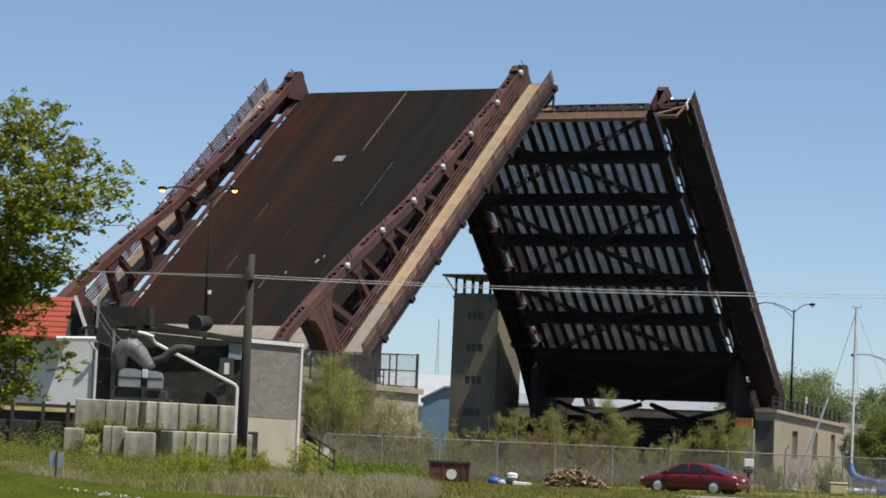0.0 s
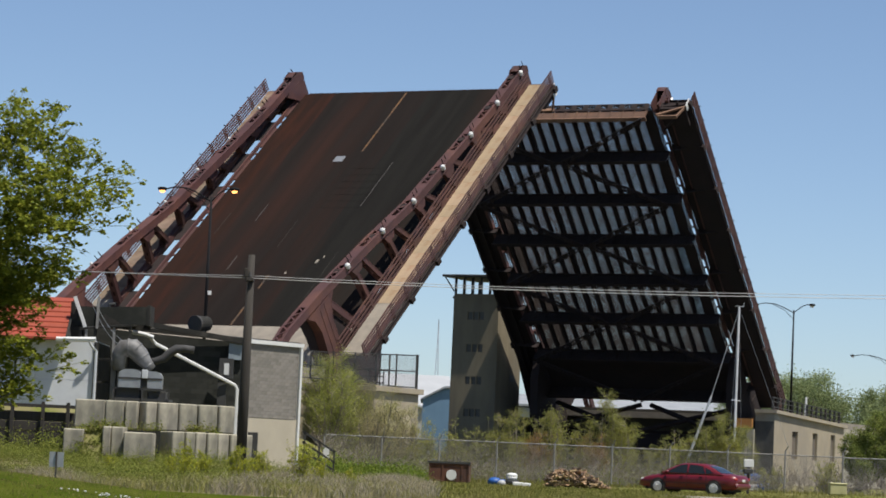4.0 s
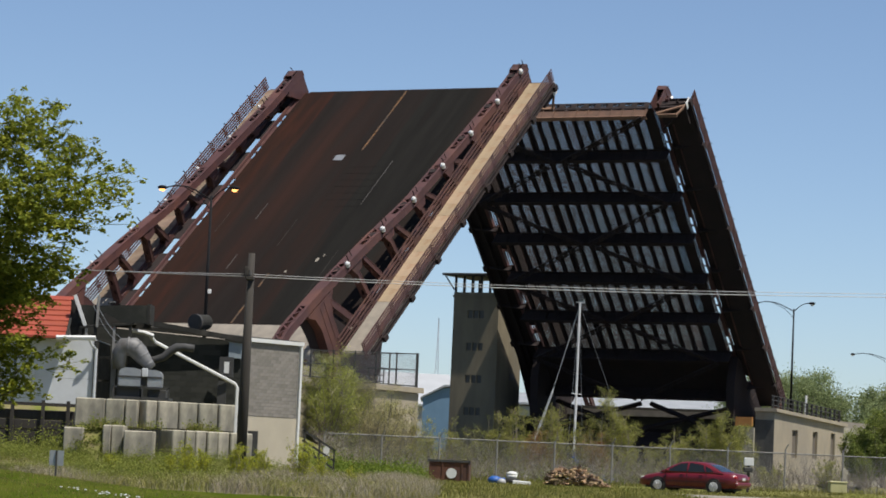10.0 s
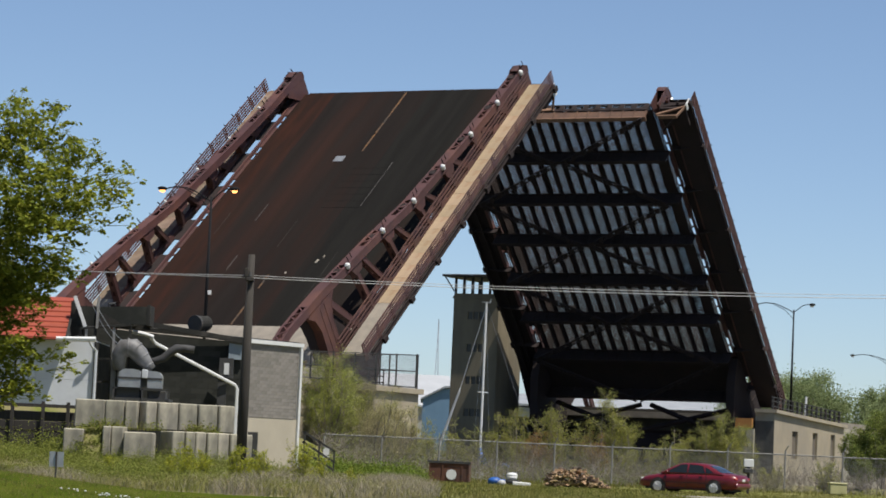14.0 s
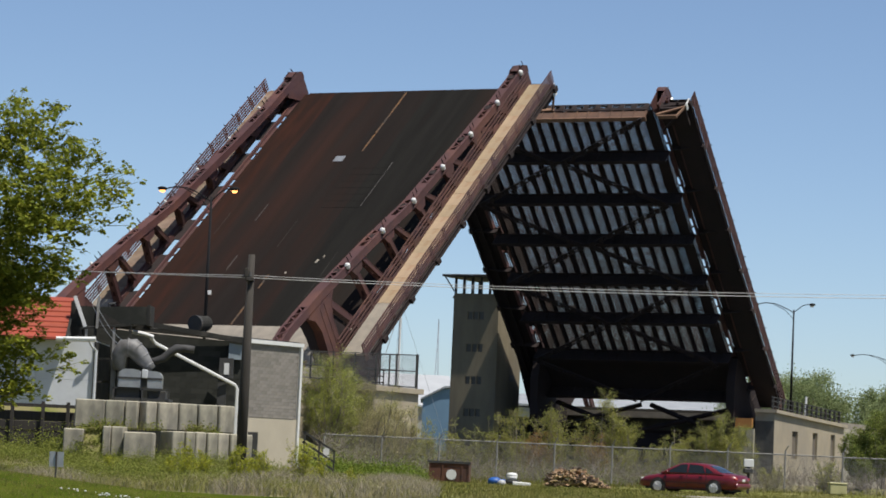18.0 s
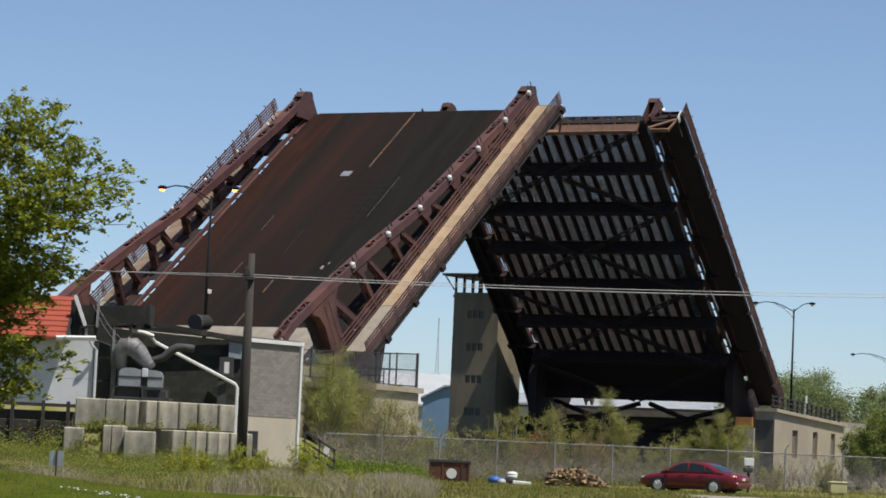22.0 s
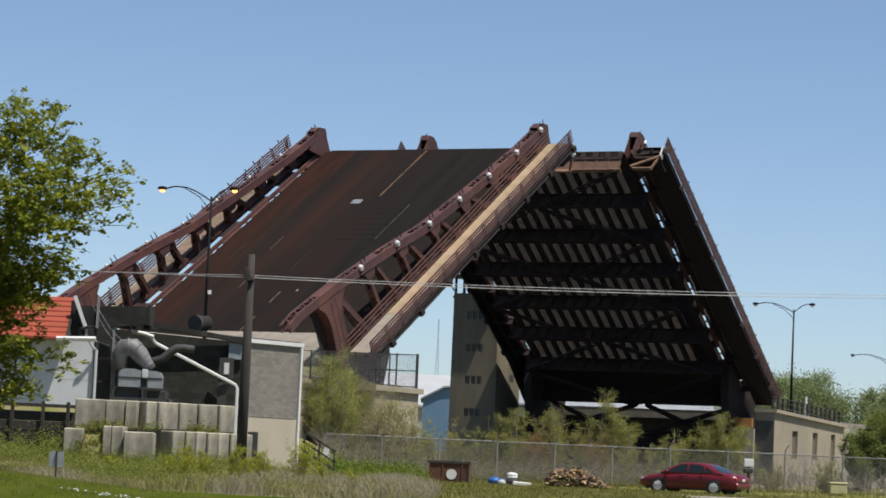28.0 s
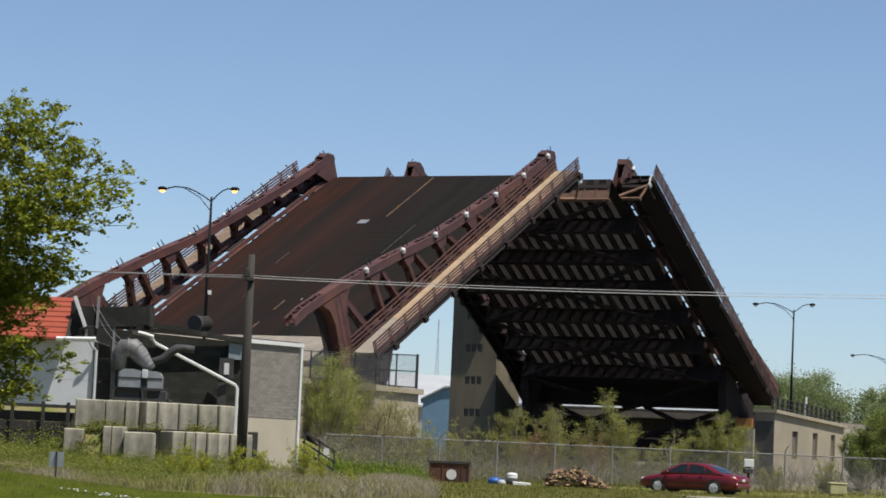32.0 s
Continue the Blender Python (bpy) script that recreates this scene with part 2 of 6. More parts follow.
# ---- mesh building ----
class Shape:
    """Collects boxes, bars, tubes, prisms and leaves into one mesh."""

    def __init__(self):
        self.v, self.f = [], []

    def add(self, verts, faces):
        k = len(self.v)
        self.v += [tuple(p) for p in verts]
        self.f += [tuple(k + i for i in f) for f in faces]
        return self

    def box(self, x0, x1, y0, y1, z0, z1, bevel=0.0):
        if bevel:
            b = bevel
            c = []
            for z, s in ((z0, 1), (z0 + b, 0), (z1 - b, 0), (z1, 1)):
                e = b if s else 0
                c += [(x0 + b, y0 + e, z), (x1 - b, y0 + e, z), (x1 - e, y0 + b, z), (x1 - e, y1 - b, z),
                      (x1 - b, y1 - e, z), (x0 + b, y1 - e, z), (x0 + e, y1 - b, z), (x0 + e, y0 + b, z)]
            f = [tuple(range(7, -1, -1)), tuple(range(24, 32))]
            for r in range(3):
                f += [(r * 8 + i, r * 8 + (i + 1) % 8, r * 8 + 8 + (i + 1) % 8, r * 8 + 8 + i) for i in range(8)]
            return self.add(c, f)
        return self.add([(x, y, z) for z in (z0, z1) for x, y in ((x0, y0), (x1, y0), (x1, y1), (x0, y1))],
                        [(3, 2, 1, 0), (4, 5, 6, 7), (0, 1, 5, 4), (1, 2, 6, 5), (2, 3, 7, 6), (3, 0, 4, 7)])

    def bar(self, a, b, w, h, up=(0, 0, 1)):
        """A rectangular bar from a to b, w wide across and h high along up."""
        a, b, up = Vector(a), Vector(b), Vector(up)
        d = (b - a).normalized()
        s = d.cross(up)
        if s.length < 1e-4:
            s = d.cross(Vector((1, 0, 0)))
        s.normalize()
        u = s.cross(d)
        c = []
        for p in (a, b):
            c += [p - s * w / 2 - u * h / 2, p + s * w / 2 - u * h / 2, p + s * w / 2 + u * h / 2, p - s * w / 2 + u * h / 2]
        return self.add(c, [(0, 1, 2, 3), (7, 6, 5, 4), (1, 0, 4, 5), (2, 1, 5, 6), (3, 2, 6, 7), (0, 3, 7, 4)])

    def ibeam(self, a, b, w, h, t=0.04, up=(0, 0, 1)):
        a, b, up = Vector(a), Vector(b), Vector(up)
        self.bar(a, b, t, h, up)
        d = (b - a).normalized()
        u = d.cross(up).cross(d).normalized()
        for s in (1, -1):
            o = u * s * (h / 2 - t / 2)
            self.bar(a + o, b + o, w, t, up)
        return self

    def tube(self, points, radii, n=6, cap=True):
        """A tube along the points; radii one number or one for each point."""
        pts = [Vector(p) for p in points]
        if not isinstance(radii, (list, tuple)):
            radii = [radii] * len(pts)
        k = len(self.v)
        ref = None
        for i, p in enumerate(pts):
            d = (pts[min(i + 1, len(pts) - 1)] - pts[max(i - 1, 0)]).normalized()
            if ref is None:
                ref = d.orthogonal().normalized()
            ref = (ref - d * ref.dot(d)).normalized()
            o = d.cross(ref)
            for j in range(n):
                a = 2 * math.pi * j / n
                self.v.append(tuple(p + (ref * math.cos(a) + o * math.sin(a)) * radii[i]))
        for i in range(len(pts) - 1):
            for j in range(n):
                a, b = k + i * n + j, k + i * n + (j + 1) % n
                self.f.append((a, b, b + n, a + n))
        if cap:
            self.f.append(tuple(k + j for j in range(n - 1, -1, -1)))
            self.f.append(tuple(k + (len(pts) - 1) * n + j for j in range(n)))
        return self

    def prism(self, outline, a, b, plane="xz"):
        """A flat outline, given anticlockwise in the plane, made thick from a to b across it."""
        n = len(outline)

        def put(p, q):
            return {"xz": (p[0], q, p[1]), "yz": (q, p[0], p[1]), "xy": (p[0], p[1], q)}[plane]
        vs = [put(p, a) for p in outline] + [put(p, b) for p in outline]
        fs = [tuple(range(n)), tuple(range(2 * n - 1, n - 1, -1))]
        fs += [((i + 1) % n, i, n + i, n + (i + 1) % n) for i in range(n)]
        return self.add(vs, fs)

    def ball(self, c, r, n=8, m=6, squash=1.0):
        c = Vector(c)
        vs, fs = [], []
        for i in range(m + 1):
            p = math.pi * i / m
            for j in range(n):
                a = 2 * math.pi * j / n
                vs.append(c + Vector((math.sin(p) * math.cos(a) * r, math.sin(p) * math.sin(a) * r, math.cos(p) * r * squash)))
        for i in range(m):
            fs += [(i * n + j, (i + 1) * n + j, (i + 1) * n + (j + 1) % n, i * n + (j + 1) % n) for j in range(n)]
        return self.add(vs, fs)

    def leaf(self, c, size, rng, droop=0.0):
        """A folded pointed leaf."""
        a = Vector((rng.gauss(0, 1), rng.gauss(0, 1), rng.gauss(0, 0.8) - droop)).normalized()
        b = a.cross(Vector((rng.gauss(0, 1), rng.gauss(0, 1), rng.gauss(0, 1)))).normalized()
        c = Vector(c)
        k = len(self.v)
        self.v += [tuple(c), tuple(c + a * size * 0.5 + b * size * 0.36), tuple(c + a * size), tuple(c + a * size * 0.5 - b * size * 0.36)]
        self.f.append((k, k + 1, k + 2, k + 3))

    def blade(self, p, h, w, rng, lean=0.35):
        p = Vector(p)
        a = rng.uniform(0, 6.283)
        s = Vector((math.cos(a), math.sin(a), 0)) * w / 2
        b = rng.uniform(0, 6.283)
        t = Vector((math.cos(b), math.sin(b), 0)) * h * rng.uniform(0, lean)
        k = len(self.v)
        q = p + t * 0.35 + Vector((0, 0, h * 0.6))
        self.v += [tuple(p - s), tuple(p + s), tuple(q + s * 0.7), tuple(q - s * 0.7), tuple(p + t + Vector((0, 0, h)))]
        self.f += [(k, k + 1, k + 2, k + 3), (k + 3, k + 2, k + 4)]

    def mesh(self, name, mat, smooth=False):
        me = bpy.data.meshes.new(name)
        me.from_pydata(self.v, [], self.f)
        me.materials.append(mat)
        if smooth:
            me.polygons.foreach_set("use_smooth", [True] * len(me.polygons))
        me.update()
        return me


def part(name, shape, mat, parent, label="", smooth=False, at=None):
    """Links a shape, or a mesh that others share, as one mesh object under its thing."""
    me = shape.mesh(name, mat, smooth) if isinstance(shape, Shape) else shape
    ob = new(name, me)
    ob.parent = parent
    if at is not None:
        ob.matrix_basis = at
    return tagged(ob, label)


def thing(name, m, label, category, group="", kind=""):
    ob = new(name)
    ob.matrix_basis = m
    return tagged(ob, label, category, group, kind)


def solid(name, shape, mat, label, category, m=None, group="", kind="", smooth=False):
    """A thing that is one mesh."""
    ob = new(name, shape.mesh(name, mat, smooth))
    if m is not None:
        ob.matrix_basis = m
    return tagged(ob, label, category, group, kind)


def on_bridge(along, left, up=0.0, base=None, turn=0.0):
    """A pose in the bridge's own axes, from the near trunnion, at height up over the yard."""
    p = (base or TRUNNION) + AXIS * along + SIDE * left
    return pose(p.x, p.y, up, 0, 0, HEAD + turn)


# ---- ground, river, far banks ----
def bank(x, y):
    """Metres along the bridge's axis from the middle of the river."""
    p = TRUNNION + AXIS * LEAF
    return (x - p.x) * AXIS.x + (y - p.y) * AXIS.y


def ease(v, a, b):
    k = min(1, max(0, (v - a) / (b - a)))
    return k * k * (3 - 2 * k)


def ground_height(x, y):
    z = -0.75 + 0.75 * ease(y, 20, 80)
    z += 0.010 * max(-4, min(25, x)) * ease(y, 128, 138)
    z += 0.55 * ease(-x, 3.5, 8) * ease(y, 90 - 4 * ease(-x, 10.5, 14), 98)
    lawn = 0.32 - 0.10 * (x + 9.7)
    k = ease(y, 35, 52) * (1 - ease(y, 60, 67)) * ease(-x, -2, 4)
    z = z * (1 - k) + max(-0.8, min(1.2, lawn)) * k
    z += 1.7 * ease(-x, 1.0, 9) * ease(y, 122, 146)
    k = ease(-x, 12.4, 13.0) * ease(y, 99.2, 100.2)
    z = z * (1 - k) + 2.35 * k
    s = abs(bank(x, y))
    if y > 120:
        k = ease(s, 24, 30)
        z = -3.5 * (1 - k) + z * k
    if y > 175 and bank(x, y) > 20:
        z = z * (1 - ease(bank(x, y), 26, 34)) + 0.4 * ease(bank(x, y), 26, 34)
    return z + 0.05 * noise.noise((x * 0.25, y * 0.25, 0))


def make_ground():
    xs = sorted({round(v, 2) for v in [-4000, -1500, -600, -300, -160, -100, -70, -50, -40, -34] + [-30 + i * 0.8 for i in range(0, 90)] + [46, 52, 60, 75, 100, 160, 300, 600, 1500, 4000]})
    ys = sorted({round(v, 2) for v in [-600, -200, -60, -20, 0, 10, 20, 28] + [34 + i * 0.9 for i in range(0, 140)] + [162 + i * 3 for i in range(0, 36)] + [275, 290, 320, 370, 450, 600, 900, 1500, 2600, 4500]})
    sh = Shape()
    sh.v = [(x, y, ground_height(x, y)) for y in ys for x in xs]
    n = len(xs)
    sh.f = [(j * n + i, j * n + i + 1, (j + 1) * n + i + 1, (j + 1) * n + i) for j in range(len(ys) - 1) for i in range(n - 1)]
    ob = solid("ground", sh, WEED_GROUND, "weedy riverside ground with mown grass and bare earth", "ground", kind="structure", smooth=True)
    ob.data.materials.append(GRASS)
    ob.data.materials.append(LAWN)
    ob.data.materials.append(ASPHALT)
    for p in ob.data.polygons:
        c = p.center
        if c.y < 66 and c.x < -1.6:
            p.material_index = 2
        elif c.x > 8.5 + 0.05 * (c.y - 90) and c.y < 112:
            p.material_index = 3
        elif c.y < 139 and c.x > -1.2 or (118 < c.y < 139 and c.x > -7):
            p.material_index = 1
    mid = TRUNNION + AXIS * LEAF
    water = Shape()
    n_ = 40
    for i in range(n_ + 1):
        for s in (-31, -15, 0, 15, 31):
            p = mid + SIDE * (-500 + i * 1000 / n_) + AXIS * s
            water.v.append((p.x, p.y, -0.9))
    water.f = [(i * 5 + j, (i + 1) * 5 + j, (i + 1) * 5 + j + 1, i * 5 + j + 1) for i in range(n_) for j in range(4)]
    solid("water", water, WATER, "calm grey-green river water under the bridge", "river", kind="structure")


# ---- the bascule bridge ----
PANEL = 4.05
BEAMS = [5.05 + PANEL * i for i in range(8)]
TRUSS_V = 8.55
DECK = 4.845
LAMPS = (6.25, 10.96, 15.3, 19.7, 24.15, 28.55, 32.6)


def across(s, v):
    """Place across the leaf, on side s, of what lies v from the roadway's middle."""
    return s * v + 0.25


def band(sh, u0, u1, s, v0, v1, z0, z1):
    """A box along the leaf between two distances from the roadway's middle."""
    a, b = across(s, v0), across(s, v1)
    return sh.box(u0, u1, min(a, b), max(a, b), z0, z1)


def truss_plane(z, s):
    """The trusses stand nearly upright between bottom and top chord."""
    k = min(1.0, max(0.0, (z - 5.15) / 2.3))
    return across(s, 8.95) * (1 - k) + s * TRUSS_V * k


def chord_top(u):
    """Height of the truss's top chord over the trunnion."""
    pts = ((-2.5, 9.7), (-1.1, 9.8), (3.2, 9.45), (9.9, 8.56), (15.2, 7.7), (22.6, 7.08), (29, 6.62), (32.2, 6.55), (33.8, 6.38))
    for (a, b), (c, d) in zip(pts, pts[1:]):
        if u <= c:
            return b + (d - b) * (u - a) / (c - a)
    return pts[-1][1]


def laced_chord(s):
    """The box-shaped top chord of one truss, with lattice lacing on its upper face."""
    us = [-2.5, -1.1, 0.4, 1.8, 3.2, 5.4, 7.6, 9.9, 12.6, 15.2, 19, 22.6, 26, 29, 32.2, 33.8]
    sh = Shape()
    depth, half = 0.44, 0.31
    for side_ in (-1, 1):
        for a, b in zip(us, us[1:]):
            za, zb = chord_top(a), chord_top(b)
            y = s * TRUSS_V + side_ * half
            sh.add([(a, y - 0.03, za - depth), (b, y - 0.03, zb - depth), (b, y - 0.03, zb), (a, y - 0.03, za),
                    (a, y + 0.03, za - depth), (b, y + 0.03, zb - depth), (b, y + 0.03, zb), (a, y + 0.03, za)],
                   [(0, 1, 2, 3), (7, 6, 5, 4), (3, 2, 6, 7), (1, 0, 4, 5), (0, 3, 7, 4), (2, 1, 5, 6)])
            for z0 in (0.0, depth):
                sh.bar((a, y - side_ * 0.05, za - z0), (b, y - side_ * 0.05, zb - z0), 0.18, 0.05)
    # plain cover plates between the laced lengths
    ends = [1.2] + [v for u in LAMPS for v in (u - 2.1, u + 0.1)] + [33.8]
    for a, b in zip(ends[::2], ends[1::2]):
        k = max(1, int((b - a) / 0.8))
        for i in range(k):
            p, q_ = a + (b - a) * i / k, a + (b - a) * (i + 1) / k
            sh.bar((p, s * TRUSS_V, chord_top(p) + 0.02), (q_, s * TRUSS_V, chord_top(q_) + 0.02), 0.66, 0.03)
    sh.box(33.76, 33.82, s * TRUSS_V - 0.36, s * TRUSS_V + 0.36, chord_top(33.8) - 0.44, chord_top(33.8))
    return sh


def lacing(s):
    sh = Shape()
    u = -2.3
    k = 1
    spans = [(-2.5, 1.2)] + [(v - 2.1, v + 0.1) for v in LAMPS]
    while u < 33.0:
        a, b = u, u + 0.5
        if any(p <= u <= q_ for p, q_ in spans):
            sh.bar((a, s * TRUSS_V - 0.28 * k, chord_top(a) + 0.03), (b, s * TRUSS_V + 0.28 * k, chord_top(b) + 0.03), 0.09, 0.03)
        sh.bar((a, s * TRUSS_V - 0.28 * k, chord_top(a) - 0.5), (b, s * TRUSS_V + 0.28 * k, chord_top(b) - 0.5), 0.09, 0.03)
        k = -k
        u = b
    return sh


def heel_plate(s, lower):
    """The deep plate at the root of a truss, with a rounded cut towards the approach."""
    sh = Shape()
    post = [(0.9, 9.05), (1.5, 8.5), (1.8, 7.6), (1.75, 6.2), (1.6, 4.8), (3.5, 4.8), (3.25, 5.9), (3.25, 7.4), (3.6, 8.4), (4.1, 8.8)]
    web = [(0.3, 4.8), (-0.4, 2.6), (-1.6, 0.0), (0.0, -1.5), (2.6, -0.8), (5.2, 0.8), (7.4, 2.9), (8.3, 4.6), (7.4, 4.9), (2.9, 4.8)]
    for out in ((web,) if lower else (post,)):
        for o in (-0.3, 0.3):
            sh.prism(out, s * TRUSS_V + o - 0.03, s * TRUSS_V + o + 0.03)
        for a, b in zip(out, out[1:] + out[:1]):
            sh.bar((a[0], s * TRUSS_V, a[1]), (b[0], s * TRUSS_V, b[1]), 0.68, 0.06, (-(b[1] - a[1]), 0, b[0] - a[0]))
    for u in () if lower else (2.3, 2.85):
        sh.bar((u, s * TRUSS_V, 5.0), (u, s * TRUSS_V, 8.8), 0.7, 0.07, (1, 0, 0))
    return sh


def member(a, b, w, s):
    """A riveted member in the plane of a truss: two channels with batten plates."""
    a, b = Vector((a[0], truss_plane(a[1], s), a[1])), Vector((b[0], truss_plane(b[1], s), b[1]))
    d = (b - a).normalized()
    n = Vector((-d.z, 0, d.x))
    sh = Shape()
    for o in (-0.2, 0.2):
        sh.bar(a + Vector((0, o, 0)), b + Vector((0, o, 0)), 0.05, w, n)
        for e in (-1, 1):
            sh.bar(a + Vector((0, o * 0.8, 0)) + n * e * w / 2, b + Vector((0, o * 0.8, 0)) + n * e * w / 2, 0.16, 0.04, n)
    k = max(2, int((b - a).length / 0.8))
    for i in range(k):
        p, q_ = a + (b - a) * (i + 0.2) / k, a + (b - a) * (i + 0.75) / k
        for e in (-1, 1):
            sh.bar(p + n * e * w / 2, q_ + n * e * w / 2, 0.36, 0.03, n)
    return sh


def gusset(u, z, s, top):
    e = 0.7
    pts = [(u - e, z), (u - e * 0.5, z - 0.55), (u + e * 0.6, z - 0.55), (u + e, z)] if top else [(u - e, z), (u + e, z), (u + e * 0.4, z + 0.4), (u - e * 0.4, z + 0.4)]
    sh = Shape()
    for o in (-0.26, 0.26):
        sh.prism(pts, truss_plane(z, s) + o - 0.02, truss_plane(z, s) + o + 0.02)
    return sh


def rail_set(leaf_ob, y, z, u0, u1, name, lines=4, top=1.1, pairs=True):
    for i in range(lines):
        h = z + 0.2 + (top - 0.2) * i / (lines - 1)
        part(name + "_rail", Shape().bar((u0, y, h), (u1, y, h), 0.05, 0.10), STEEL, leaf_ob)
    me = None
    u = u0 + 0.1
    while u <= u1:
        if me is None:
            sh = Shape()
            for o in ((-0.11, 0.11) if pairs else (0,)):
                sh.bar((o, 0, -0.15), (o, 0, top + 0.06), 0.05, 0.06, (1, 0, 0))
            if pairs:
                sh.box(-0.15, 0.15, -0.03, 0.03, top * 0.45, top * 0.55)
            me = sh.mesh(name + "_post", STEEL)
        part(name + "_post", me, STEEL, leaf_ob, at=pose(u, y, z))
        u += PANEL / 2


def make_leaf(name, label):
    leaf_ob = thing(name, on_bridge(0, 0, TRUNNION.z), label, "drawbridge leaf", "leaves of the bascule bridge")
    part("heel_slab", Shape().box(4.2, 5.95, -8.1, 8.1, DECK - 0.3, DECK + 0.01), SLAB, leaf_ob, "pale concrete slab at the leaf's heel")
    part("heel_soffit", Shape().box(4.4, 8.5, -8.0, 8.0, DECK - 0.66, DECK - 0.58), STEEL_UNDER, leaf_ob, "shade-darkened plate under the heel")
    # yellow centre line, worn away in places, and a bright patch plate
    for a, b in ((25.8, 27.9), (28.0, 30.6), (30.65, 33.3), (6.05, 8.0), (9.9, 11.4)):
        part("centre_line", Shape().box(a, b, 0.24, 0.37, DECK + 0.004, DECK + 0.012), YELLOW, leaf_ob, "worn yellow centre line")
    part("patch_plate", Shape().box(24.55, 25.2, 1.25, 1.95, DECK + 0.004, DECK + 0.02), GALV, leaf_ob, "bright square steel patch plate")
    for u, v, a, b in ((12.7, -2.5, 0.4, 0.16), (11.5, -0.85, 0.2, 0.12), (13.3, -2.72, 0.22, 0.08)):
        part("deck_scrap", Shape().box(u, u + a, v, v + b, DECK + 0.004, DECK + 0.03), SLAB, leaf_ob, "pale scrap lying on the grating")
    for u, v, l in ((19.2, -2.62, 5.2), (17.5, 4.3, 1.9), (11.9, 3.6, 1.6)):
        part("worn_streak", Shape().box(u, u + l, v, v + 0.05, DECK + 0.002, DECK + 0.006), GALV_WORN, leaf_ob)
    # joints of the brown repair panels in the grating
    for i in range(7):
        part("panel_joint", Shape().box(19.0 + i * 0.78, 19.018 + i * 0.78, -2.6, 0.2 + 0.1 * (i % 2), DECK + 0.002, DECK + 0.007), SOOT, leaf_ob)
    for u, v, l in ((14.5, 1.2, 3.1), (9.0, -3.4, 5.0), (16.0, 6.6, 2.4)):
        part("worn_streak", Shape().box(u, u + l, v, v + 0.035, DECK + 0.002, DECK + 0.006), GALV_FAINT, leaf_ob)
    # stringers
    for i in range(16):
        v = -7.5 + i * 1.0
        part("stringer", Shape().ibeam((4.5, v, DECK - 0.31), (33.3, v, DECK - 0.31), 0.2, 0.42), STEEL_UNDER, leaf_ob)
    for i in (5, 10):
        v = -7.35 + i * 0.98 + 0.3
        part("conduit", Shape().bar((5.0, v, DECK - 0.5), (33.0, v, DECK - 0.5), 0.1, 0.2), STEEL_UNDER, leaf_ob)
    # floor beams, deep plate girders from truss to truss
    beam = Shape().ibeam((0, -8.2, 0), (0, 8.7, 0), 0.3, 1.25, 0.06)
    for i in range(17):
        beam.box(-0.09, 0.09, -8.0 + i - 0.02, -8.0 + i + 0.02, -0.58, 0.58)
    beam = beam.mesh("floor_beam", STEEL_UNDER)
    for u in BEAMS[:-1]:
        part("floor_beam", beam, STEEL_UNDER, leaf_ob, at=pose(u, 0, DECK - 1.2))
    # the end of the leaf: rust-coloured girder with a row of openings under the deck edge
    end = Shape().box(33.3, 33.38, -8.0, 8.0, DECK - 1.7, DECK - 0.72)
    for i in range(18):
        end.box(33.28, 33.46, -7.9 + i * 0.93 - 0.03, -7.9 + i * 0.93 + 0.03, DECK - 1.7, DECK - 0.72)
    part("end_girder", end, RUST_DARK, leaf_ob, "dark rusty end girder")
    part("end_flange", Shape().box(33.2, 33.55, -8.2, 8.2, DECK - 1.78, DECK - 1.703), RUST_PLATE, leaf_ob, "tan rusted bottom flange")
    comb = Shape().box(33.4, 33.48, -7.9, 7.9, DECK - 0.1, DECK + 0.02)
    for i in range(17):
        comb.box(33.4, 33.48, -7.9 + i * 0.98 - 0.2, -7.9 + i * 0.98 + 0.2, DECK - 0.75, DECK - 0.1)
    comb.box(33.4, 33.48, -7.9, 7.9, DECK - 0.74, DECK - 0.5)
    part("end_comb", comb, STEEL_UNDER, leaf_ob)
    # lateral bracing, crossing under the floor beams
    for i in range(7):
        a, b = BEAMS[i], BEAMS[i + 1]
        for s in (-1, 1):
            v0, v1 = (7.9 * s, 0.2 * s) if i % 2 else (0.2 * s, 7.9 * s)
            sh = Shape()
            for o in (-0.16, 0.16):
                sh.bar((a + o, v0, DECK - 1.92), (b + o, v1, DECK - 1.92), 0.08, 0.16)
            for j in range(10):
                k = (j + 0.5) / 10
                sh.bar((a + (b - a) * k - 0.2, v0 + (v1 - v0) * k, DECK - 1.92), (a + (b - a) * k + 0.2, v0 + (v1 - v0) * (k + 0.02), DECK - 1.92), 0.3, 0.1)
            part("lateral_brace", sh, STEEL_UNDER, leaf_ob)
    # trusses
    for s in (-1, 1):
        part("top_chord", laced_chord(s), STEEL, leaf_ob, "box top chord painted oxide red")
        part("lacing", lacing(s), STEEL, leaf_ob)
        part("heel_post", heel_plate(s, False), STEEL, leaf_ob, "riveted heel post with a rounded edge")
        # a guessed gusset, and a dark plate standing in for shade behind the post
        fill = Shape()
        for o in (-0.2, 0.2):
            fill.prism([(3.3, 5.6), (3.3, 4.9), (5.2, 4.9), (3.4, 7.4)], s * TRUSS_V + o - 0.02, s * TRUSS_V + o + 0.02)
        fill.prism([(0.5, 8.9), (0.75, 8.5), (0.9, 7.6), (0.95, 6.2), (0.7, 4.8), (2.9, 4.8), (2.9, 8.6)], s * (TRUSS_V - 0.24) - 0.02, s * (TRUSS_V - 0.24) + 0.02)
        part("heel_gusset", fill, STEEL_UNDER, leaf_ob)
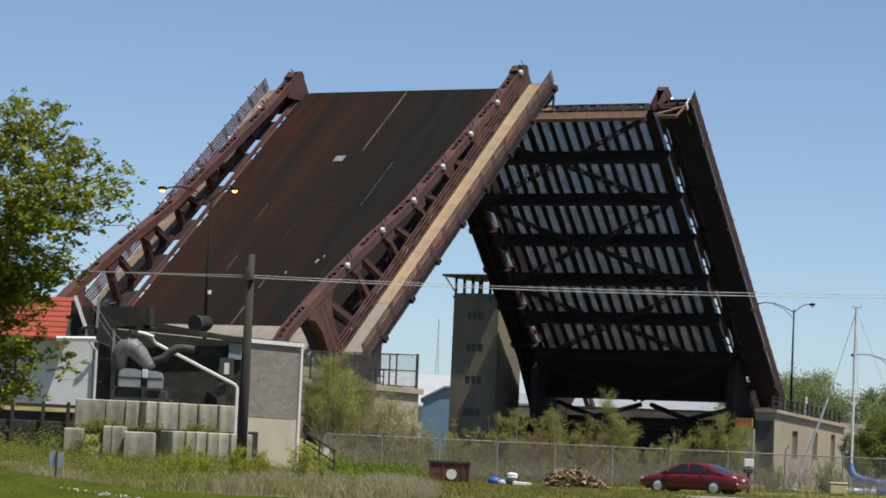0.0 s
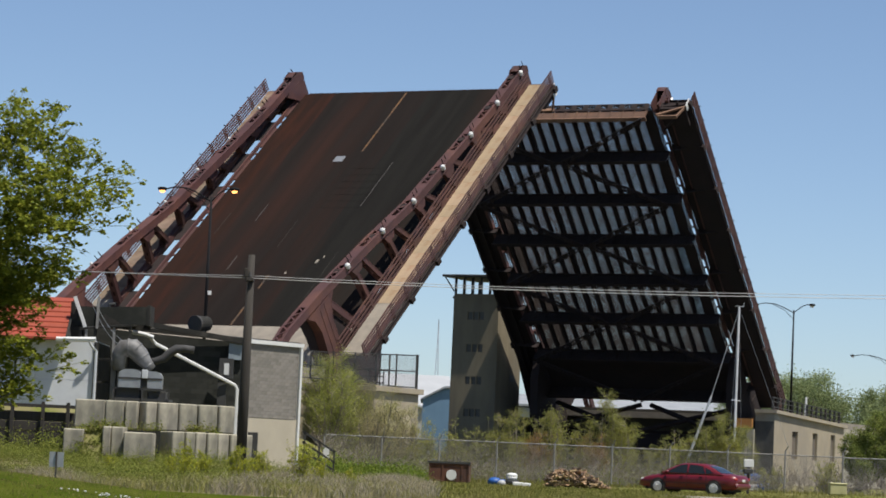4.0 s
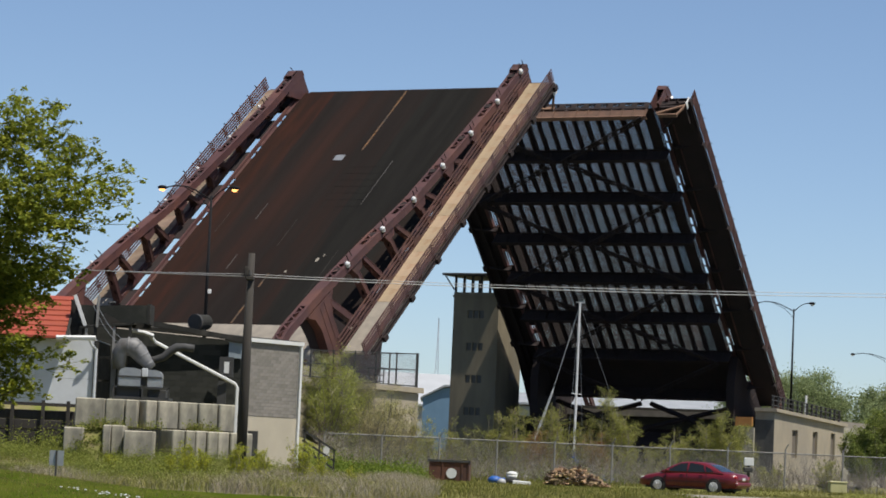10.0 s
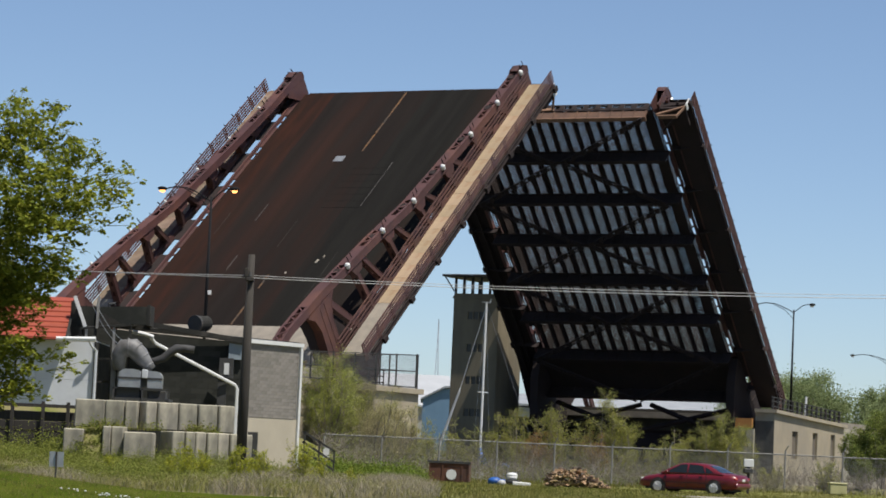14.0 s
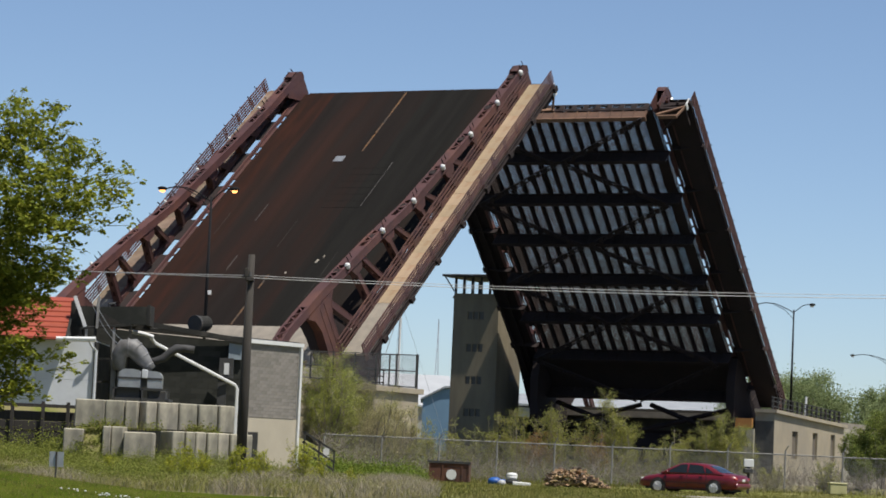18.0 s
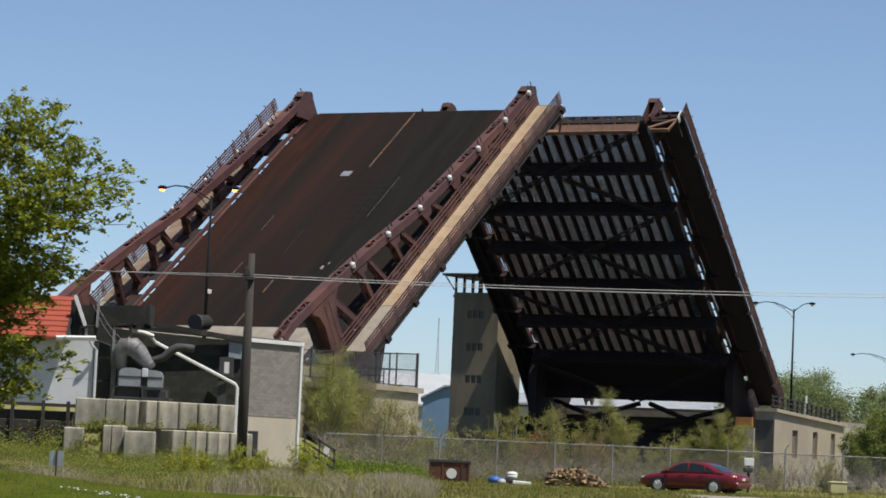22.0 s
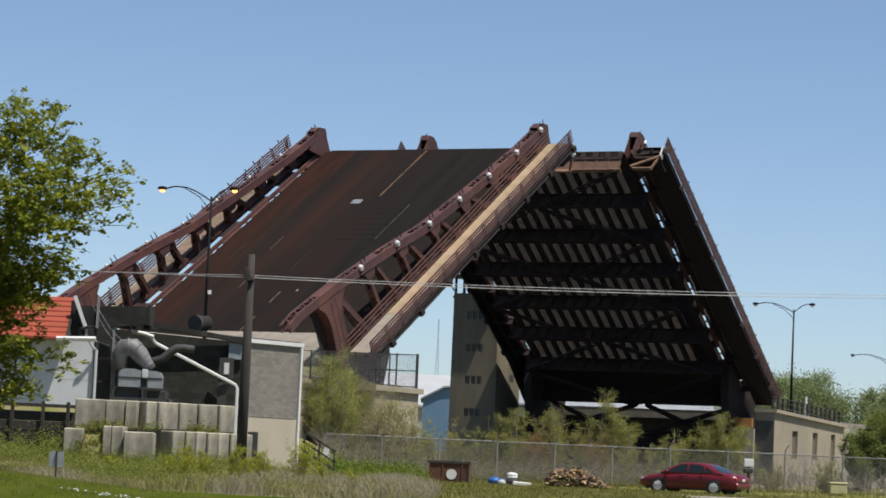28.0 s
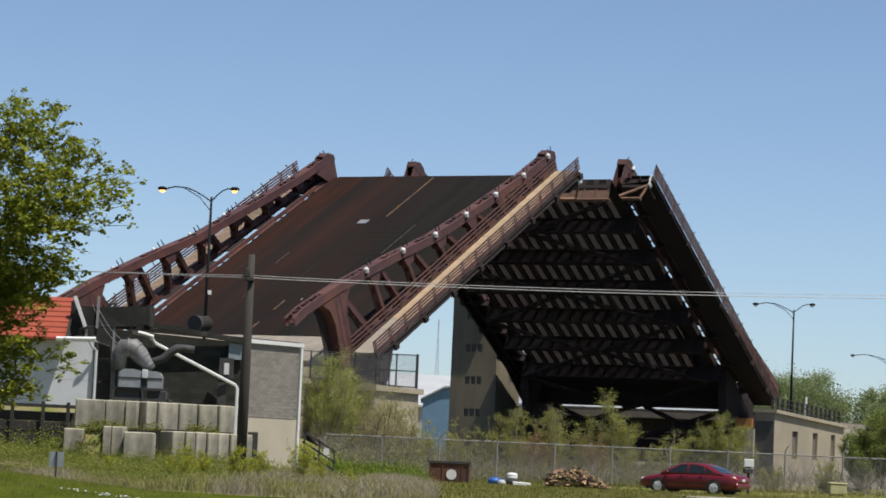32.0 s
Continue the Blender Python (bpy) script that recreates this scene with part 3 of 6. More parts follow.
        part("heel_web", heel_plate(s, True), STEEL_UNDER, leaf_ob, "web plate below the deck")
        low, vl = Shape(), across(s, 9.06)
        for o in (-0.1, 0.1):
            low.bar((5.0, vl + o, DECK + 0.22), (33.7, vl + o, DECK + 0.22), 0.05, 0.34)
        for e in (0.05, 0.39):
            low.bar((5.0, vl, DECK + e), (33.7, vl, DECK + e), 0.26, 0.04)
        part("bottom_chord", low, STEEL, leaf_ob)
        part("truss_diagonal", member((3.6, 8.35), (5.6, 5.3), 0.36, s), STEEL, leaf_ob)
        for i in range(6):
            u, b = 7.5 + 4.38 * i, DECK + 0.42
            t = chord_top(u) - 0.45
            part("truss_post", member((u - 0.3, t), (u + 0.15, b), 0.3, s), STEEL, leaf_ob)
            part("truss_diagonal", member((u + 0.8, chord_top(u + 0.8) - 0.48), (u + 2.5, b), 0.26, s), STEEL, leaf_ob)
            part("gusset_plate", gusset(u - 0.1, chord_top(u) - 0.48, s, True), STEEL, leaf_ob)
            part("gusset_plate", gusset(u + 2.4, DECK + 0.4, s, False), STEEL, leaf_ob)
        # kerb beside the grating, with scupper gaps in pairs at each panel
        part("kerb", band(Shape(), 6.0, 33.4, s, 8.22, 8.34, DECK - 0.05, DECK + 0.22), STEEL, leaf_ob)
        for u in BEAMS:
            for p, q_ in ((u - 2.85, u - 0.4), (u + 0.33, u + 0.47)):
                p, q_ = max(6.0, p), min(33.3, q_)
                if q_ > p:
                    part("scupper_plate", band(Shape(), p, q_, s, 8.03, 8.23, DECK - 0.06, DECK + 0.02), STEEL, leaf_ob)
            # long slot between kerb and truss, closed by a plate over half of each panel
            p, q_ = max(4.5, u - 2.2), min(33.3, u + 0.12)
            part("infill_plate", band(Shape(), p, q_, s, 8.34, 8.95, DECK + 0.14, DECK + 0.18), STEEL_UNDER, leaf_ob)
        # sidewalk: brackets, fascia, plank panels, concrete panels at the heel
        for u in BEAMS:
            sh = Shape()
            y0, y1 = across(s, 8.6), across(s, 10.9)
            sh.add([(u - 0.06, y0, DECK + 0.12), (u - 0.06, y1, DECK + 0.12), (u - 0.06, y1, DECK - 0.1), (u - 0.06, y0, DECK - 0.42),
                    (u + 0.06, y0, DECK + 0.12), (u + 0.06, y1, DECK + 0.12), (u + 0.06, y1, DECK - 0.1), (u + 0.06, y0, DECK - 0.42)],
                   [(0, 1, 2, 3), (7, 6, 5, 4), (1, 0, 4, 5), (2, 1, 5, 6), (3, 2, 6, 7), (0, 3, 7, 4)])
            sh.bar((u, across(s, 10.7), DECK - 0.1), (u, across(s, 11.05), DECK - 0.1), 0.45, 0.35)
            part("sidewalk_bracket", sh, STEEL_UNDER, leaf_ob)
        for v in (10.85, 9.95):
            part("sidewalk_stringer", Shape().ibeam((3.4, across(s, v), DECK + 0.02), (33.6, across(s, v), DECK + 0.02), 0.2, 0.34), STEEL_UNDER, leaf_ob)
        panel = band(Shape(), 0.008, 1.325, s, 9.2, 10.84, 0.24, 0.36).mesh("sidewalk_panel", PLANK if s < 0 else PLANK_SHADED)
        part("sidewalk_soffit", band(Shape(), 3.4, 33.6, s, 9.22, 10.82, DECK + 0.195, DECK + 0.235), STEEL_UNDER, leaf_ob, "shade-darkened soffit plate")
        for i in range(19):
            part("sidewalk_panel", panel, PLANK, leaf_ob, "tan weathered plank panel" if s < 0 else "brown plank panel dulled by shade in its colour", at=pose(8.05 + i * 1.33, 0, DECK))
        part("sidewalk_slab", band(Shape(), 2.9, 8.03, s, 9.2, 10.86, DECK + 0.24, DECK + 0.36), SLAB, leaf_ob, "pale concrete sidewalk slab")
        rail_set(leaf_ob, across(s, 10.9), DECK + 0.24, 2.6, 33.6, "handrail", 5, 0.95)
        for z in (0.5,) if s > 0 else (0.45, 0.72, 0.99, 1.26):
            part("inner_rail", Shape().bar((3.0, across(s, 9.16), DECK + z), (33.5, across(s, 9.16), DECK + z), 0.07, 0.09), STEEL, leaf_ob)
        if s > 0:
            for i in range(24):
                part("rail_clip", Shape().bar((4.2 + i * 1.22, across(s, 10.93), DECK + 1.15), (4.0 + i * 1.22, across(s, 10.93), DECK + 1.15 + 0.16 + 0.08 * (i % 3)), 0.05, 0.06), STEEL_UNDER, leaf_ob)
        # lamps along the truss, on brackets outside the top chord
        for u in LAMPS:
            z, k = chord_top(u) - (0.06 if s > 0 else 0.0), 0.62 if s > 0 else 0.9
            for o in (0.5, 0.95):
                part("conduit_stub", Shape().bar((u + o, s * (TRUSS_V + 0.2), z), (u + o - 0.12, s * (TRUSS_V + 0.25), z + 0.42), 0.05, 0.05), STEEL_UNDER, leaf_ob)
            part("truss_lamp", Shape().tube([(u, s * (TRUSS_V + 0.4), z - 0.12), (u, s * (TRUSS_V + 0.4), z + 0.12), (u, s * (TRUSS_V + 0.4), z + 0.2)], [0.15 * k, 0.18 * k, 0.1 * k], 10), WHITE_LAMP, leaf_ob, "white jar-shaped lamp")
            part("lamp_bracket", Shape().bar((u - 0.1, s * (TRUSS_V + 0.3), z - 0.3), (u, s * (TRUSS_V + 0.45), z - 0.1), 0.1, 0.1), STEEL_UNDER, leaf_ob)
            part("junction_box", Shape().box(u - 0.9, u - 0.5, s * TRUSS_V - 0.2, s * TRUSS_V + 0.2, z, z + 0.14), STEEL_UNDER, leaf_ob)
        # buffers at the tip
        tip = Shape()
        for o in (-0.3, 0.3):
            tip.prism([(31.2, 5.9), (33.0, DECK - 0.4), (33.78, DECK - 0.5), (33.78, 6.42), (33.2, 6.75), (32.5, 6.75)], s * TRUSS_V + o - 0.03, s * TRUSS_V + o + 0.03)
        tip.bar((32.5, s * TRUSS_V, 6.72), (33.2, s * TRUSS_V, 6.72), 0.66, 0.06)
        part("tip_plate", tip, STEEL, leaf_ob, "flared end plates of the truss")
        part("tip_frame", Shape().bar((33.55, across(s, 8.7), DECK - 1.5), (33.55, across(s, 10.75), DECK - 0.55), 0.12, 0.16).bar((33.5, across(s, 8.9), DECK - 1.72), (33.5, across(s, 10.4), DECK - 1.72), 0.3, 0.09).bar((33.5, across(s, 10.3), DECK - 1.75), (33.5, across(s, 10.72), DECK - 0.5), 0.14, 0.12), RUST_PLATE, leaf_ob, "tan rusted end frame")
        part("tip_panel", band(Shape(), 33.2, 33.75, s, 10.78, 10.84, DECK - 0.62, DECK + 0.18), WHITE, leaf_ob, "small white panel")
        part("tip_outrigger", band(Shape(), 31.9, 33.5, s, 8.7, 10.7, DECK - 0.7, DECK - 0.5).bar((31.9, across(s, 8.8), DECK - 1.3), (33.5, across(s, 10.7), DECK - 0.6), 0.15, 0.15), STEEL_UNDER, leaf_ob)
    # cross girders and counterweight in the heel
    for u, z in ((2.0, 1.2),):
        part("cross_girder", Shape().ibeam((u, -8.2, z), (u, 8.2, z), 0.6, 2.2, 0.06), STEEL_UNDER, leaf_ob)
    for s in (-1, 1):
        part("sway_brace", Shape().bar((3.6, 8 * s, 3.9), (3.6, 0.4 * s, 0.8), 0.25, 0.3).bar((3.6, 8 * s, 0.6), (3.6, 0.4 * s, 3.9), 0.25, 0.3), STEEL_UNDER, leaf_ob)
    part("counterweight", Shape().box(-7.5, -2.6, -7.6, 7.6, -2.6, 2.4, 0.2), CONCRETE_GREY, leaf_ob, "massive concrete counterweight")
    part("trunnion_shaft", Shape().tube([(0, -9.4, 0), (0, 9.4, 0)], 0.45, 12), DARK_METAL, leaf_ob)
    return leaf_ob


def open_grating(leaf_ob):
    """Thin bars across the roadway, a little unevenly set, over deeper cross bars: daylight shows between them."""
    bars, rng = Shape(), random.Random(11)
    v0, v1 = across(-1, 8.03), across(1, 8.03)
    u = 6.0
    while u < 33.4:
        bars.box(u, u + 0.0043, v0, v1, DECK - 0.0205, DECK - 0.0045)
        bars.box(u - 0.0023, u + 0.006, v0, v1, DECK - 0.004, DECK)
        u += rng.uniform(0.0245, 0.0275)
    u = 6.1
    while u < 33.4:
        bars.box(u, u + 0.022, v0, v1, DECK - 0.095, DECK - 0.041)
        u += 0.245
    for i in range(32):
        bars.box(6.0, 33.4, -7.7 + i * 0.51 - 0.004, -7.7 + i * 0.51 + 0.004, DECK - 0.04, DECK - 0.021)
    tagged(part("grating_deck", bars, GRATING, leaf_ob, "dark rust-streaked open steel grating roadway"), kind="stuff")


def worn_deck(leaf_ob):
    """Long strips of filled grating, rust-red along one kerb and darker towards the other."""
    rng, v0, n, wide = random.Random(11), across(-1, 8.03), 46, 16.06 / 46
    for i in range(n):
        v = v0 + i * wide
        k = v + rng.gauss(0, 0.7)
        m_ = CAPS_RUST if k > 6.2 else CAPS if k > -1.2 else CAPS_GREEN
        part("deck_strip", Shape().box(6.0, 33.4, v + 0.002, v + wide - 0.002, DECK - 0.05, DECK - rng.uniform(0, 0.004)), m_, leaf_ob)


def leaf_pose(trunnion, heading, angle):
    return Matrix.Translation(trunnion) @ pose(0, 0, 0, 0, -angle, heading)


near_leaf = make_leaf("bascule_leaf", "raised drawbridge leaf of oxide-red steel trusses and dark grating")
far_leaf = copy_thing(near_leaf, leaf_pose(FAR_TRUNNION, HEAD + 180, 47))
# near heel webs take the lighter steel of sunlit parts
for ob in near_leaf.children:
    if ob.name.startswith("heel_web"):
        ob.data = ob.data.copy()
        ob.data.materials[0] = STEEL
# far heel posts take the darker steel, as shade in their colour
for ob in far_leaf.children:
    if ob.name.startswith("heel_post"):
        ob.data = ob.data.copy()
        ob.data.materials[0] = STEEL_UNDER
tagged(far_leaf, "raised drawbridge leaf seen from its shade-dark steel underside")
open_grating(far_leaf)
worn_deck(near_leaf)
# the far leaf has a gutter below its kerb; the near leaf keeps more of its heel slab
part("heel_apron", Shape().box(1.6, 4.18, -8.1, 8.1, DECK - 0.3, DECK + 0.01), SLAB, near_leaf, "pale concrete apron at the heel")
part("heel_fascia", Shape().prism([(-1.0, -11.6), (9.0, -10.6), (9.0, -10.2), (-1.0, -10.2)], DECK - 0.1, DECK + 0.1, "xy"), STEEL_UNDER, far_leaf, "dark plate widening at the heel")
for y0, y1 in ((8.68, 9.2),):
    part("slot_plate", Shape().box(6.0, 33.3, y0, y1, DECK + 0.09, DECK + 0.12), STEEL_UNDER, far_leaf)
part("walkway_soffit", Shape().box(3.0, 33.4, 9.45, 11.05, DECK - 0.2, DECK - 0.17), STEEL_UNDER, far_leaf, "shade-darkened plate closing the walkway's underside")
part("gutter_plate", Shape().box(6.0, 33.3, 7.62, 8.3, DECK - 0.56, DECK - 0.53), STEEL_UNDER, far_leaf)
make_ground()


# ---- piers, abutments, operator's tower ----
def make_abutments():
    near = thing("near_abutment", on_bridge(0, 0, 0), "cream concrete abutment of the drawbridge behind shrubs", "abutment", kind="structure")
    sh = Shape()
    sh.box(-7.5, -2.2, -14.7, -9.9, -3, 4.7, 0.05).box(-7.5, -2.2, 9.9, 14.7, -3, 4.7, 0.05)
    sh.box(-40, -7.5, -13.9, 13.9, -3, 4.4)
    part("wall", sh, CONCRETE, near)
    sh = Shape().box(-7.7, -2.0, -14.9, -9.8, 4.7, 5.0).box(-7.7, -2.0, 9.8, 14.9, 4.7, 5.0)
    part("coping", sh, CONCRETE, near)
    part("pit_wall", Shape().box(-2.2, -1.2, -9.9, 9.9, -3, 0.5), CONCRETE_GREY, near)
    part("approach_slab", Shape().box(-40, -4.5, -9.8, 9.8, 4.4, 5.9), SLAB, near)
    far = thing("far_abutment", on_bridge(0, 0, 0, FAR_TRUNNION), "cream concrete abutment house with slit windows below a road", "abutment", kind="structure")
    walls = Shape()
    # the house on the near side: its long wall has three slits
    x0, x1, y0, y1, zt, ze = -2.3, 14.6, -12.0, -10.4, 6.0, 5.35
    walls.box(x0, x1, y0 + 0.4, y1, -3, ze)
    cuts = [(1.9, 3.2), (6.8, 8.0), (11.3, 12.4)]
    edges = [x0] + [v for c in cuts for v in c] + [x1]
    for a, b in zip(edges[::2], edges[1::2]):
        walls.box(a, b, y0, y0 + 0.4, -3, ze)
    for a, b in cuts:
        walls.box(a, b, y0, y0 + 0.4, -3, 2.5).box(a, b, y0, y0 + 0.4, 4.7, ze)
    walls.prism([(x0, ze), (x1, ze), (x0, zt)], y1, y0)
    part("wall", walls, CONCRETE, far)
    part("coping", Shape().prism([(x0 - 0.25, zt + 0.01), (x1 + 0.25, ze), (x1 + 0.25, ze + 0.27), (x0 - 0.25, zt + 0.28)], y1, y0 - 0.25), CONCRETE, far)
    for a, b in cuts:
        part("slit_window", Shape().box(a, b, y0 + 0.2, y0 + 0.26, 2.5, 4.7), BOARDED, far, "narrow boarded window")
    back = Shape().box(4, 60, -10.4, 12.0, -3, 5.4).box(-2.6, 4, -10.4, -9.2, -3, 4.7)
    part("mass", back, CONCRETE_GREY, far)
    # wing wall, pit floor and pit face carry the leaf's shade as dark colour
    part("wing_wall", Shape().box(-3.2, 4, 9.6, 13.3, -3, 5.0), SHADED_CONCRETE, far, "concrete wing wall darkened for its shade")
    part("pit_floor", Shape().box(-8, 3.85, -8.4, 8.4, -3, -1.2), SHADED_CONCRETE, far)
    part("pit_face", Shape().box(3.85, 3.99, -9.1, 9.5, -3, 6.15), SHADED_CONCRETE, far, "face of the counterweight pit darkened for the shade there")
    part("approach_slab", Shape().box(3.0, 160, -10.4, 10.4, 5.4, 5.9), SLAB, far)
    # dark sheet laid over the end face, its shade put into the colour
    part("end_facing", Shape().box(x0 - 0.03, x0 - 0.003, y0 + 0.02, y1 - 0.01, -2.9, ze), SHADED_END, far, "end face darkened for its shade")
    part("rust_panel", Shape().box(-3.0, -2.75, -10.38, -9.0, 4.75, 5.5), SUNLIT_RUST, far, "rusted steel panel in sunlit orange")
    # railing along the house's roof
    fall = (ze - zt) / (x1 - x0)
    for i in range(15):
        x = x0 + 0.3 + i * 1.15
        z = zt + fall * (x - x0)
        part("railing_post", Shape().bar((x, y0 + 0.3, z + 0.2), (x, y0 + 0.3, z + 1.3), 0.16, 0.12, (1, 0, 0)), DARK_METAL, far)
    for h in (0.55, 0.95, 1.28):
        part("railing_bar", Shape().bar((x0, y0 + 0.3, zt + h), (x1, y0 + 0.3, ze + h), 0.06, 0.07), DARK_METAL, far)
    # chain-link screen and white rail on the near abutment
    screen = thing("fence_screen", on_bridge(-2.6, -12.75, 5.0), "chain-link screen on the abutment's top", "fence")
    for y in (-2.0, -0.2, 0.4):
        part("post", Shape().bar((0, y, 0), (0, y, 1.95), 0.07, 0.07, (1, 0, 0)), DARK_METAL, screen)
    for z in (0.1, 1.0, 1.9):
        part("rail", Shape().bar((0, -2.0, z), (0, 0.4, z), 0.05, 0.05), DARK_METAL, screen)
    part("mesh", chain_link(2.4, 1.85, 0.13, 0.006, -2.0), GALV_DULL, screen)
    for i in range(7):
        x, e = -2.4 * i - 0.15, 1.95 - 0.09 * i
        part("post", Shape().bar((x, -2.0, 0), (x, -2.0, e), 0.07, 0.07, (1, 0, 0)), DARK_METAL, screen)
        if i < 6:
            for k in (0.06, e / 2, e - 0.05):
                part("rail", Shape().bar((x, -2.0, k), (x - 2.4, -2.0, k - (0.09 if k > 1.5 else 0.045 if k > 0.5 else 0)), 0.045, 0.045), DARK_METAL, screen)
            part("mesh", chain_link(2.36, e - 0.14, 0.2, 0.005, x - 2.38, "x"), GALV_DULL, screen, at=pose(0, -2.0, 0.04))
    girder = thing("pit_railing", on_bridge(-3.6, -7.0, 4.6), "oxide-red steel railing beside the leaf's heel", "railing")
    for z in (0.5, 0.9, 1.3, 1.65):
        part("rail", Shape().bar((0, -1.1, z), (0, 2.2, z), 0.08, 0.16), STEEL, girder)
    for y in (-1.0, 0.1, 1.2, 2.1):
        part("post", Shape().bar((0, y, 0), (0, y, 1.8), 0.12, 0.14, (1, 0, 0)), STEEL, girder)
    part("kick_plate", Shape().box(-0.04, 0.04, -1.1, 2.2, 0.0, 0.55), STEEL, girder)
    rail = thing("pipe_railing", on_bridge(-2.6, -11.0, 5.0), "dark pipe railing beside the leaf", "railing")
    for z in (0.3, 0.65, 1.0):
        part("rail", Shape().bar((0, -1.6, z), (0, 1.2, z), 0.06, 0.06), DARK_METAL, rail)
    for y in (-1.6, -0.6, 0.4, 1.2):
        part("post", Shape().bar((0, y, 0), (0, y, 1.05), 0.06, 0.06, (1, 0, 0)), DARK_METAL, rail)


def chain_link(w, h, pitch, thick, y0=0.0, axis="y"):
    """Crossing diagonal wires of a chain-link panel in a vertical plane."""
    sh = Shape()
    n = int((w + h) / pitch)
    for i in range(n):
        c = i * pitch
        for flip in (0, 1):
            a, b = max(0, c - h), min(w, c)
            za, zb = c - a, c - b
            if flip:
                a, b = w - a, w - b
            p, q_ = ((0, y0 + a, za), (0, y0 + b, zb)) if axis == "y" else ((y0 + a, 0, za), (y0 + b, 0, zb))
            sh.bar(p, q_, thick, thick)
    return sh


def make_tower():
    t = thing("operator_tower", on_bridge(-4.17, 13.67, 0.0, FAR_TRUNNION), "tall weathered concrete bridge operator's tower with glazed top", "tower")
    w, dp, h = 4.14, 4.6, 14.57
    body = Shape()
    holes = [(12.84, 13.48), (10.17, 10.81), (7.51, 8.15), (4.85, 5.49)]
    y0, y1 = -w / 2, w / 2
    body.box(0.5, dp, y0, y1, -3, h)
    zs = -3
    for a, b in sorted(holes):
        body.box(0, 0.5, y0, y1, zs, a)
        for p, q_ in ((y0, -0.75), (-0.3, -0.22), (0.22, 0.3), (0.75, y1)):
            body.box(0, 0.5, p, q_, a, b)
        zs = b
    body.box(0, 0.5, y0, y1, zs, h)
    part("shaft", body, TOWER, t)
    for a, b in holes:
        for p, q_ in ((-0.75, -0.3), (-0.22, 0.22), (0.3, 0.75)):
            part("window_pane", Shape().box(0.12, 0.16, p, q_, a, b), GLASS_DUSTY, t)
    part("sill_band", Shape().box(-0.08, dp + 0.08, y0 - 0.08, y1 + 0.08, h, h + 0.18), TOWER, t)
    for i in range(6):
        y = y0 + 0.1 + i * (w - 0.2) / 5
        for x in (0.1,) if 0 < i < 5 else (0.1, dp - 0.1):
            part("mullion", Shape().box(x - 0.07, x + 0.07, y - 0.09, y + 0.09, h + 0.18, h + 1.75), DARK_METAL, t)
    for i in (1.7, 3.4):
        for y in (y0 + 0.1, y1 - 0.1):
            part("mullion", Shape().box(i * dp / 5 - 0.07, i * dp / 5 + 0.07, y - 0.07, y + 0.07, h + 0.18, h + 1.75), DARK_METAL, t)
    for y in (y0, y1):
        part("roof_strut", Shape().bar((0.0, y, h + 0.6), (-0.6, y * 1.28, h + 1.75), 0.09, 0.09), DARK_METAL, t)
    for z in (7.9, 11.4):
        part("side_window", Shape().box(2.6, 3.4, y0 - 0.02, y0 + 0.1, z, z + 0.55), GLASS_DUSTY, t, "small dark side window")
    part("sill_wall", Shape().box(0.0, 0.12, y0, y1, h + 0.18, h + 0.4), TOWER, t)
    part("roof_slab", Shape().box(-0.8, dp + 0.8, y0 - 0.8, y1 + 0.8, h + 1.75, h + 1.95, 0.05), DARK_METAL, t, "overhanging flat roof slab")


# ---- lamps, pole, wires ----
def street_lamp(x, y, z, height, turn, reach_a, reach_b, label, lit=0):
    t = thing("street_lamp", pose(x, y, z, 0, 0, turn), label, "street lamp", "street lamps")
    part("pole", Shape().tube([(0, 0, 0), (0, 0, height)], [0.11, 0.06], 8), LAMP_STEEL, t, smooth=True)
    for s, r, l in ((-1, reach_a, lit), (1, reach_b, lit)):
        if not r:
            continue
        arc = [(s * r * k, 0, height - 0.25 + 0.75 * math.sin(k * (2.2 if r > 2 else 1.7))) for k in (0, 0.15, 0.35, 0.55, 0.8, 1)]
        part("arm", Shape().tube(arc, 0.038, 6), LAMP_STEEL, t, smooth=True)
        if r > 2:
            low = [(0, 0, height - 0.8), (s * r * 0.25, 0, height - 0.05), (s * r * 0.6, 0, arc[3][2] - 0.02)]
            part("brace", Shape().tube(low, 0.026, 5), LAMP_STEEL, t)
        ex, ez = arc[-1][0], arc[-1][2]
        head = part("lamp_head", Shape().ball((ex + s * 0.2, 0, ez), 0.28, 8, 5, 0.42), LAMP_STEEL, t, "flat cobra-head lamp", smooth=True)
        part("lens", Shape().ball((ex + s * (0.2 if s < 0 else 0.2), 0, ez - 0.1), 0.17, 8, 5, 0.8), LAMP_GLOW if l else WHITE_LAMP, head, "glowing amber lens" if l else "clear lens", smooth=True)
    return t


LAMP_GLOW = glow("sodium_lamp_glow", (1.0, 0.42, 0.12), 2.2)


